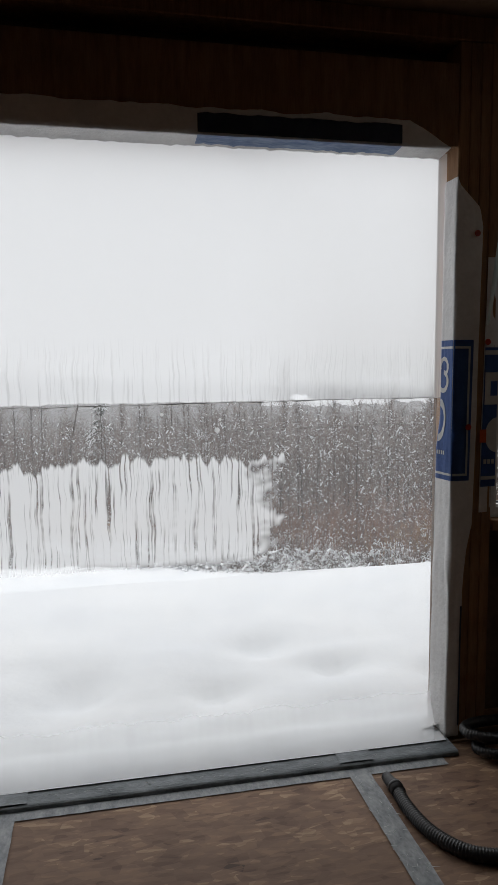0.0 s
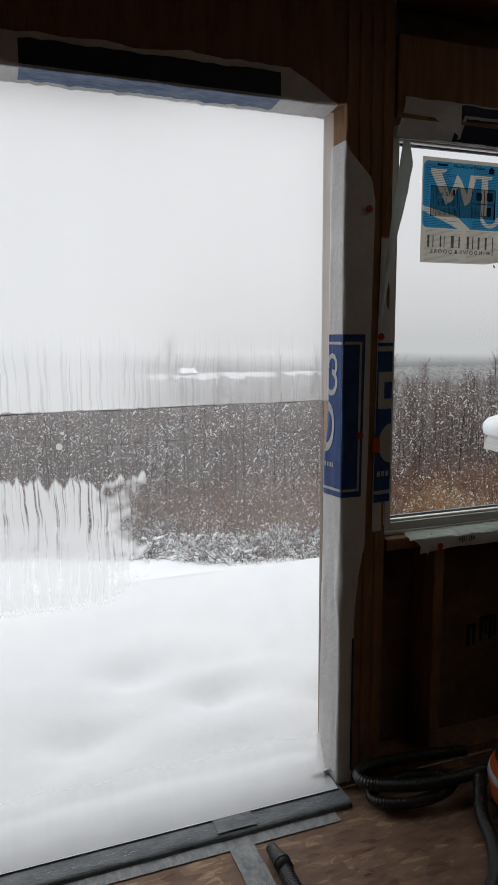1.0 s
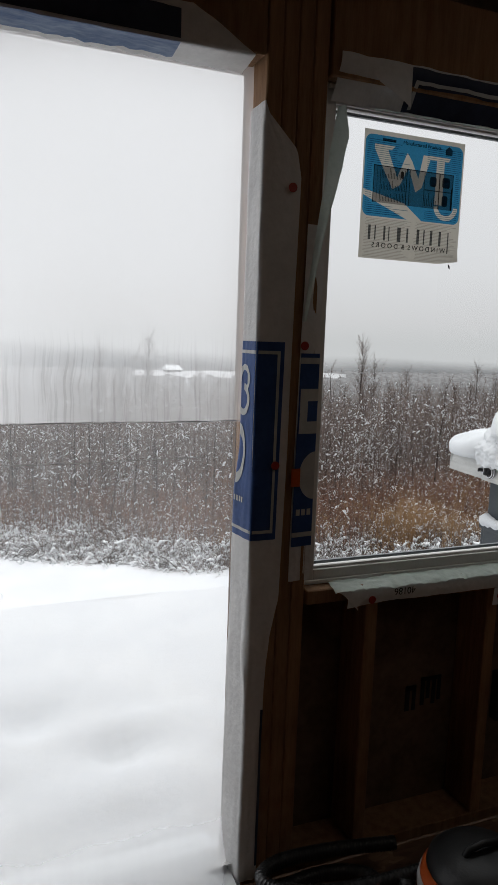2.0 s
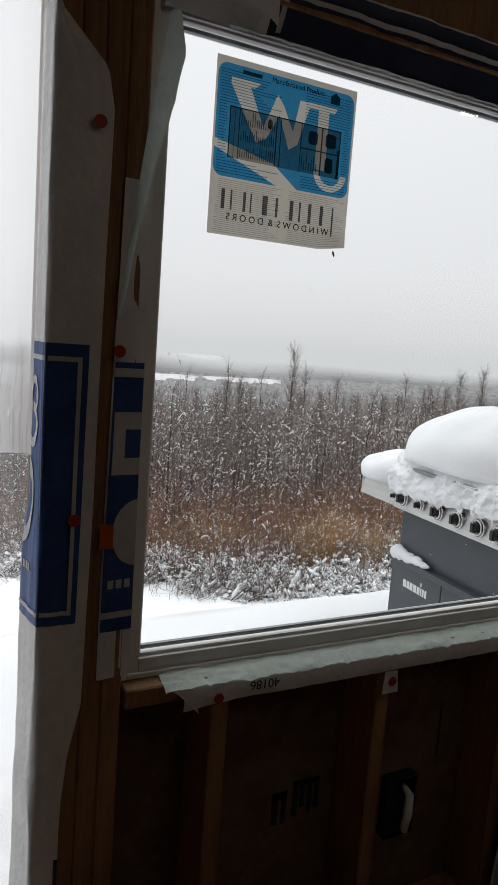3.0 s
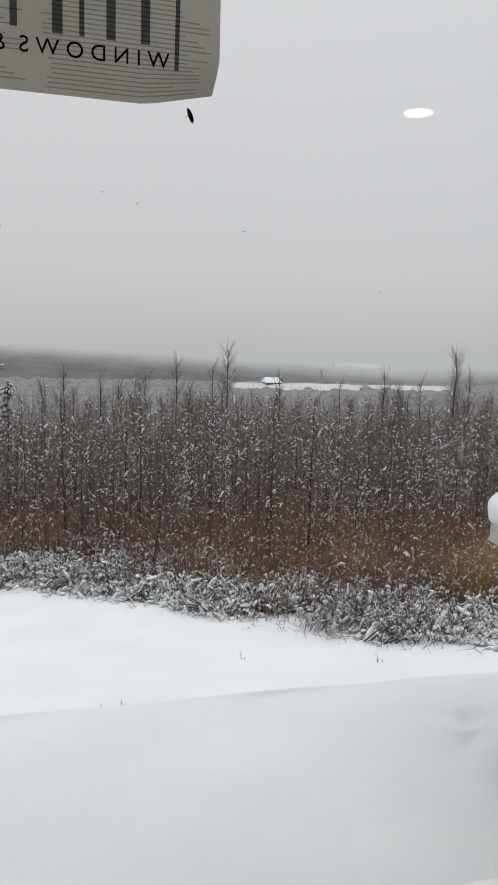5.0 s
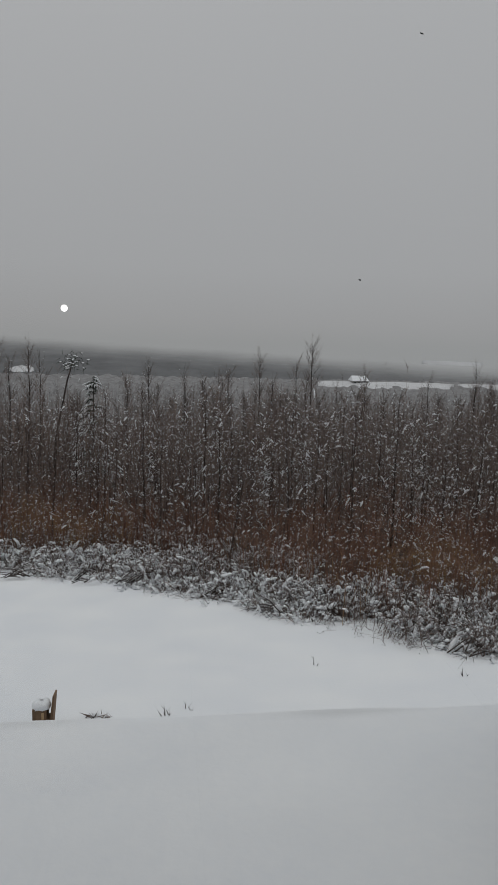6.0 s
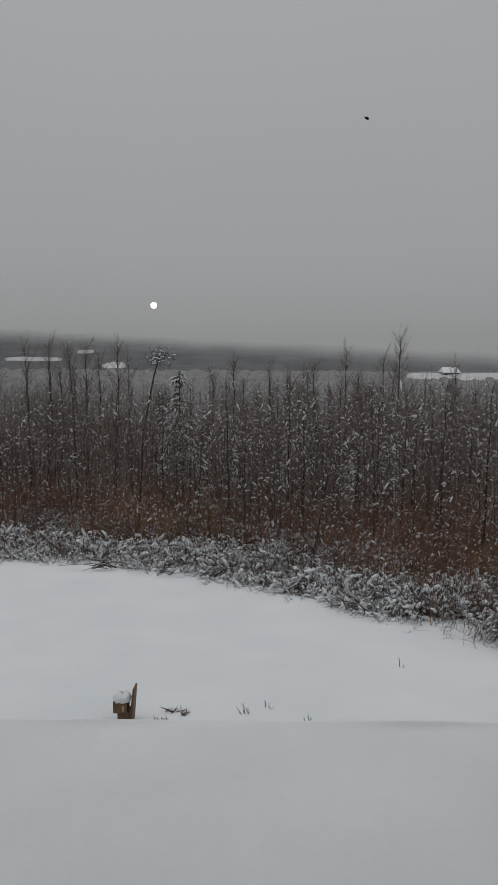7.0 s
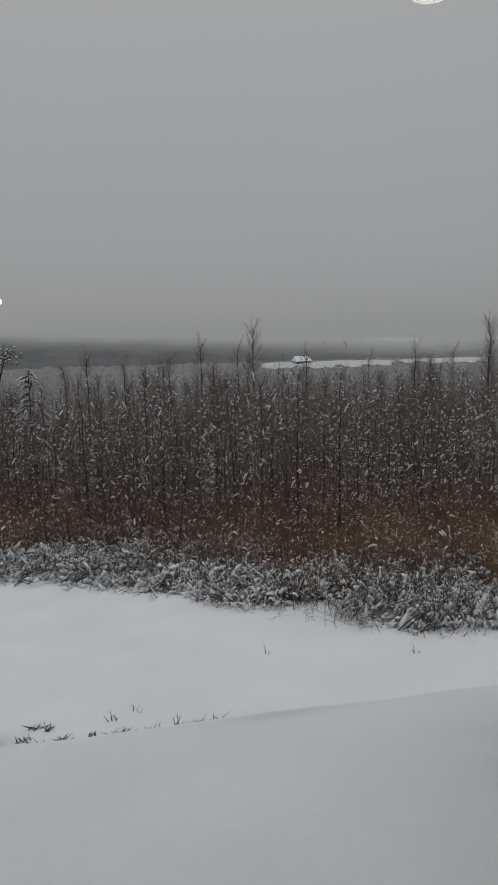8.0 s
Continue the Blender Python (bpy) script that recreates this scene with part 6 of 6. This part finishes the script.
brush(1750, 1.0, 8.0, 0.35, 1.25, [red_twig_m, twig_snow_m], 12, "red_brush", "red-brown bare brush with dry leaves", 0.26, 0.35, 0.0036, 7)
brush(1700, 0.25, 4.5, 0.18, 0.60, [twig_m, twig_snow_m], 13, "snowy_brambles", "tangled dark brambles loaded with snow", 0.32, 1.5, 0.0034, 6)
brush(330, 0.9, 7.5, 0.35, 0.95, [tan_m, twig_snow_m], 14, "dry_weeds", "dry orange-brown weeds in the snow", 0.30, 0.45, 0.0034, 8, PATCHES)
brush(150, 0.0, 0.5, 0.05, 0.20, [twig_m, twig_snow_m], 15, "edge_stubble", "short dark stubble at the snow's edge", 0.6, 1.6, 0.0028, 4)


def snow_mounds():
    """Matted brambles weighed down by snow: arching stems under strips and tufts of it."""
    rnd = random.Random(90)
    g = Strands()
    spots = [(2.2, 7.8), (2.75, 7.5), (1.55, 8.6), (2.5, 10.2), (4.0, 6.3), (-1.9, 11.0), (0.2, 9.9), (0.7, 9.9), (3.2, 7.8), (3.7, 6.7), (4.9, 6.2), (-0.8, 10.6)]
    n = 0
    while n < 780:
        if n % 4 == 0:
            cx, cy = spots[(n // 4) % len(spots)]
            x, y = rnd.gauss(cx, 0.28), rnd.gauss(cy, 0.22)
        else:
            x = rnd.uniform(-8, 20)
            y = edge_y(x) + 0.15 + 3.6 * rnd.random() ** 1.5
            if noise.noise(Vector((x * 0.8, y * 0.8, 3))) < -0.05:
                continue
        if not in_view(x, y, 1.0) or y < edge_y(x) + 0.12:
            continue
        z = gz(x, y) - 0.02
        hh = rnd.uniform(0.10, 0.36) * min(1.0, 0.35 + (y - edge_y(x)) * 0.9)
        wide = rnd.uniform(0.12, 0.34)
        for k in range(20):
            a = rnd.uniform(0, 6.283)
            o = Vector((x + rnd.gauss(0, wide * 0.5), y + rnd.gauss(0, wide * 0.4), z))
            h = hh * rnd.uniform(0.5, 1.25)
            l_ = wide * rnd.uniform(0.5, 1.3)
            c = o + Vector((math.cos(a) * l_ * 0.5, math.sin(a) * l_ * 0.5, h))
            e = o + Vector((math.cos(a) * l_ * 1.2, math.sin(a) * l_ * 1.2, h * rnd.uniform(0.25, 0.85)))
            g.add(o, c, 0.0045, 0.003)
            g.add(c, e, 0.003)
            for j in range(3):
                if rnd.random() < 0.85:
                    f = rnd.uniform(0.35, 1.6)
                    b_ = o.lerp(c, f) if f < 1 else c.lerp(e, f - 1)
                    snow_tuft(g, rnd, b_ + UP * 0.006, rnd.choice((0.007, 0.009, 0.012, 0.016, 0.022)), 1)
        n += 1
    tagged(strand_part("snow_clumps", g, [twig_m, twig_snow_m]), "snow caught on matted weeds and brush", "snow", kind="stuff")
    caps = Geo()
    random.seed(17)
    n = 0
    while n < 900:
        x = rnd.uniform(-6, 16)
        y = edge_y(x) + 0.05 + 2.6 * rnd.random() ** 1.6
        if not in_view(x, y, 0.5) or noise.noise(Vector((x * 0.9, y * 0.9, 3))) < -0.05:
            continue
        w = rnd.uniform(0.015, 0.05)
        z = gz(x, y) + rnd.uniform(0.0, 0.22) * min(1.0, y - edge_y(x))
        for k in range(4):
            caps.lump((x + rnd.gauss(0, w), y + rnd.gauss(0, w), z + rnd.gauss(0, w * 0.3)), w * rnd.uniform(0.7, 1.5), w, w * rnd.uniform(0.35, 0.6))
        n += 1
    tagged(part("snow_pillows", caps, twig_snow_m, smooth=True), "small uneven pillows of snow among the brush", "snow", kind="stuff")


snow_mounds()


def fallen(x, y, ln, a, seed):
    rnd = random.Random(seed)
    g = Geo()
    z = gz(x, y) + 0.04
    for k in range(6):
        b_ = a + rnd.gauss(0, 0.22)
        l_ = ln * rnd.uniform(0.5, 1)
        o = Vector((x + rnd.gauss(0, 0.08), y + rnd.gauss(0, 0.06), z))
        e = o + Vector((math.cos(b_) * l_, math.sin(b_) * l_, rnd.uniform(-0.02, 0.16)))
        g.tube([o, o.lerp(e, 0.5) + Vector((0, 0, 0.04)), e], [0.007, 0.005, 0.002], 4, caps=False)
    tagged(part("fallen_branch", g, bark_m), "dark fallen branches at the snow's edge", "branch", "fallen branches")


for k, (x, y, ln, a) in enumerate(((-1.35, 9.75, 0.75, 3.0), (-1.6, 9.85, 0.5, 0.2), (0.1, 9.3, 0.5, 0.4), (1.2, 8.45, 0.6, 0.1), (2.0, 7.4, 0.5, 2.7), (3.4, 5.75, 0.4, 0.3), (-0.6, 9.55, 0.35, 0.0))):
    fallen(x, y, ln, a, 200 + k)

# half-buried lumps at the yard's edge
for x, y, r in ((2.6, 7.15, 0.05), (3.1, 6.95, 0.05), (1.05, 8.5, 0.07)):
    z = gz(x, y)
    st = thing("buried_stone", (x, y, z), "dark stone half buried in snow", "stone", "stones at the yard's edge")
    part("stone", heap(Geo(), x, y, r, r * 0.8, z - 0.05, r * 0.75, 6, 10, 0.5, 0.12), weathered_m, st)
    part("snow_top", heap(Geo(), x, y + 0.02, r * 0.95, r * 0.75, z + r * 0.28, r * 0.5, 6, 10, 0.5, 0.1), snow_m, st, smooth=True)


# ---- by the deck's foot ----
def birdhouse():
    x, y = -0.185, 4.44
    z = gz(x, y)
    b_ = thing("wooden_box", (x, y, z), "small weathered wooden box on a post, capped with snow", "box")
    part("post", Geo().box(x - 0.035, x + 0.06, y - 0.04, y + 0.05, z - 0.2, -1.235), weathered_m, b_, bevel=0.003)
    part("body", Geo().box(x - 0.06, x + 0.035, y - 0.06, y + 0.06, -1.235, -1.150), weathered_m, b_, "dark weathered box", bevel=0.003)
    side = Geo()
    vs = [(x + 0.037, y - 0.062, -1.40), (x + 0.062, y - 0.062, -1.40), (x + 0.09, y - 0.062, -1.055), (x + 0.078, y - 0.062, -1.055),
          (x + 0.037, y + 0.07, -1.40), (x + 0.062, y + 0.07, -1.40), (x + 0.09, y + 0.07, -1.075), (x + 0.078, y + 0.07, -1.075)]
    part("side_board", side.add(vs, [(0, 1, 2, 3), (4, 7, 6, 5), (0, 4, 5, 1), (1, 5, 6, 2), (2, 6, 7, 3), (3, 7, 4, 0)]), weathered_m, b_, "raised slanting side board", bevel=0.002)
    part("slot", Geo().box(x + 0.002, x + 0.018, y - 0.0635, y - 0.0605, -1.222, -1.175), plank_m, b_, "pale slot")
    part("snow_top", heap(Geo(), x - 0.004, y, 0.064, 0.066, -1.158, 0.048, 7, 18, 0.6, 0.06), snow_m, b_, smooth=True)


birdhouse()


def weed(x, y, h, seed, n=6):
    rnd = random.Random(seed)
    g = Geo()
    z = gz(x, y) - 0.02
    for k in range(n):
        a = rnd.uniform(0, 6.283)
        l_ = h * (1.0 if k == 0 else rnd.uniform(0.25, 0.7))
        s = 0.12 if k == 0 else 0.6
        o = Vector((x + rnd.gauss(0, 0.02), y + rnd.gauss(0, 0.02), z))
        e = o + Vector((math.cos(a) * l_ * s, math.sin(a) * l_ * s, l_))
        g.twig(o, e, 0.006)
        g.twig(o.lerp(e, 0.6), o.lerp(e, 0.6) + Vector((rnd.gauss(0, 0.03), 0, 0.04)), 0.002)
    tagged(part("weed_stalk", g, bark_m), "thin dry weed stalk poking from the snow", "weed", "weed stalks")


for k, (x, y, h, n) in enumerate(((0.66, 4.5, 0.11, 5), (1.09, 4.25, 0.16, 6), (1.30, 4.15, 0.07, 4), (1.17, 4.2, 0.07, 2), (0.84, 4.6, 0.07, 5), (0.42, 4.2, 0.05, 2), (1.35, 4.3, 0.06, 8), (2.0, 5.6, 0.12, 2), (0.2, 4.3, 0.05, 3), (0.95, 4.3, 0.05, 3), (3.2, 5.2, 0.1, 3))):
    weed(x, y, h, 300 + k, n)
for k, (x, y, r) in enumerate(((0.16, 4.55, 0.05), (0.02, 4.25, 0.035), (0.24, 4.5, 0.03), (0.72, 4.28, 0.06), (0.34, 4.3, 0.03), (0.90, 4.25, 0.025), (0.10, 4.4, 0.04), (0.52, 4.3, 0.03), (1.0, 4.2, 0.035), (1.22, 4.25, 0.03))):
    z = gz(x, y)
    st = thing("plant_clump", (x, y, z), "dark dead plant clump half under snow", "plant", "dead plant clumps")
    cg = Geo()
    cr = random.Random(400 + k)
    for j in range(16):
        o = Vector((x + cr.gauss(0, r * 0.6), y + cr.gauss(0, r * 0.4), z - 0.01))
        cg.twig(o, o + Vector((cr.gauss(0, r), cr.gauss(0, r * 0.5), cr.uniform(0.01, 0.06))), 0.006)
    part("stalks", cg, twig_m, st)
    part("snow_top", heap(Geo(), x + r * 0.2, y + r * 0.5, r * 0.9, r * 0.7, z - 0.02, r * 0.6, 6, 14, 0.5, 0.1), snow_m, st, smooth=True)


# ---- the valley ----
def far_house():
    x, y, z = 70.4, 250.0, gz(70, 250) + 1.6
    h = thing("farm_house", (x, y, z), "long low farm building with a snowy roof across the valley", "house")
    part("wall", Geo().box(x - 2.9, x + 2.7, y - 3, y + 3, z, z + 1.8), siding_m, h)
    roof = Geo()
    vs = [(x - 3.2, y - 3.6, z + 1.6), (x + 3.0, y - 3.6, z + 1.6), (x + 2.4, y, z + 3.4), (x - 2.8, y, z + 3.4), (x - 3.2, y + 3.6, z + 1.6), (x + 3.0, y + 3.6, z + 1.6)]
    part("roof", roof.add(vs, [(0, 1, 2, 3), (3, 2, 5, 4), (0, 3, 4), (1, 5, 2), (0, 4, 5, 1)]), snow_m, h, "snow-covered roof")
    for k in range(4):
        w = part("window", Geo().box(x - 2.5 + 1.35 * k, x - 1.8 + 1.35 * k, y - 3.06, y - 3.005, z + 0.5, z + 1.3), pane_dark_m, h)
    part("chimney", Geo().box(x + 0.4, x + 0.9, y - 0.6, y - 0.1, z + 3.0, z + 3.9), siding_m, h)


far_house()


def hill_z(x, y):
    k = (y - 285) / 300
    return -15.0 + 30.0 * max(0, k) ** 0.8 + 2.5 * noise.noise(Vector((x * 0.008, y * 0.008, 2))) 


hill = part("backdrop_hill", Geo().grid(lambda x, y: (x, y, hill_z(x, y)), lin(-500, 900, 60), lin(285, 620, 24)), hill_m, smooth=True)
tagged(hill, "far wooded hillside, haze put into its grey and its fade", "hill", kind="structure")


def field(x0, x1, y0, y1, seed, lift=0.5):
    def fn(u, v):
        x = x0 + (x1 - x0) * u
        mid = 0.5 + 0.25 * noise.noise(Vector((u * 4, seed, 0)))
        half = 0.5 * (1 - abs(2 * u - 1) ** 4) * (0.7 + 0.4 * noise.noise(Vector((u * 7, seed, 5))))
        y = y0 + (y1 - y0) * (mid + (v - 0.5) * 2 * half)
        return x, y, max(hill_z(x, y), gz(x, y) + 1.6) + lift * (-1.0 + 3.4 * v)
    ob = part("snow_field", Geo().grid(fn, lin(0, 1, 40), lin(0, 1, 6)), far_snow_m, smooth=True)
    tagged(ob, "open snowy field on the far slope, greyed for haze", "field", kind="structure")


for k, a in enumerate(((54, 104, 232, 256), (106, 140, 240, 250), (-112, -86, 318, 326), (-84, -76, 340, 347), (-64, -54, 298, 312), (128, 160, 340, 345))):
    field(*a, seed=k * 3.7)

# the sun's dim disc showing through the cloud
d = Vector((-0.1365, 0.99, 0.0405)).normalized()
c = Vector((0.7, -0.1, 1.34)) + d * 1400
disc = Geo()
disc.disc((0, 0, 0), 6.2, "y", 40, 1.0)
disc.v = [tuple(Vector(p) + c) for p in disc.v]
tagged(part("backdrop_sun", disc, sun_m), "small white disc of the sun through cloud", "sun", kind="structure")
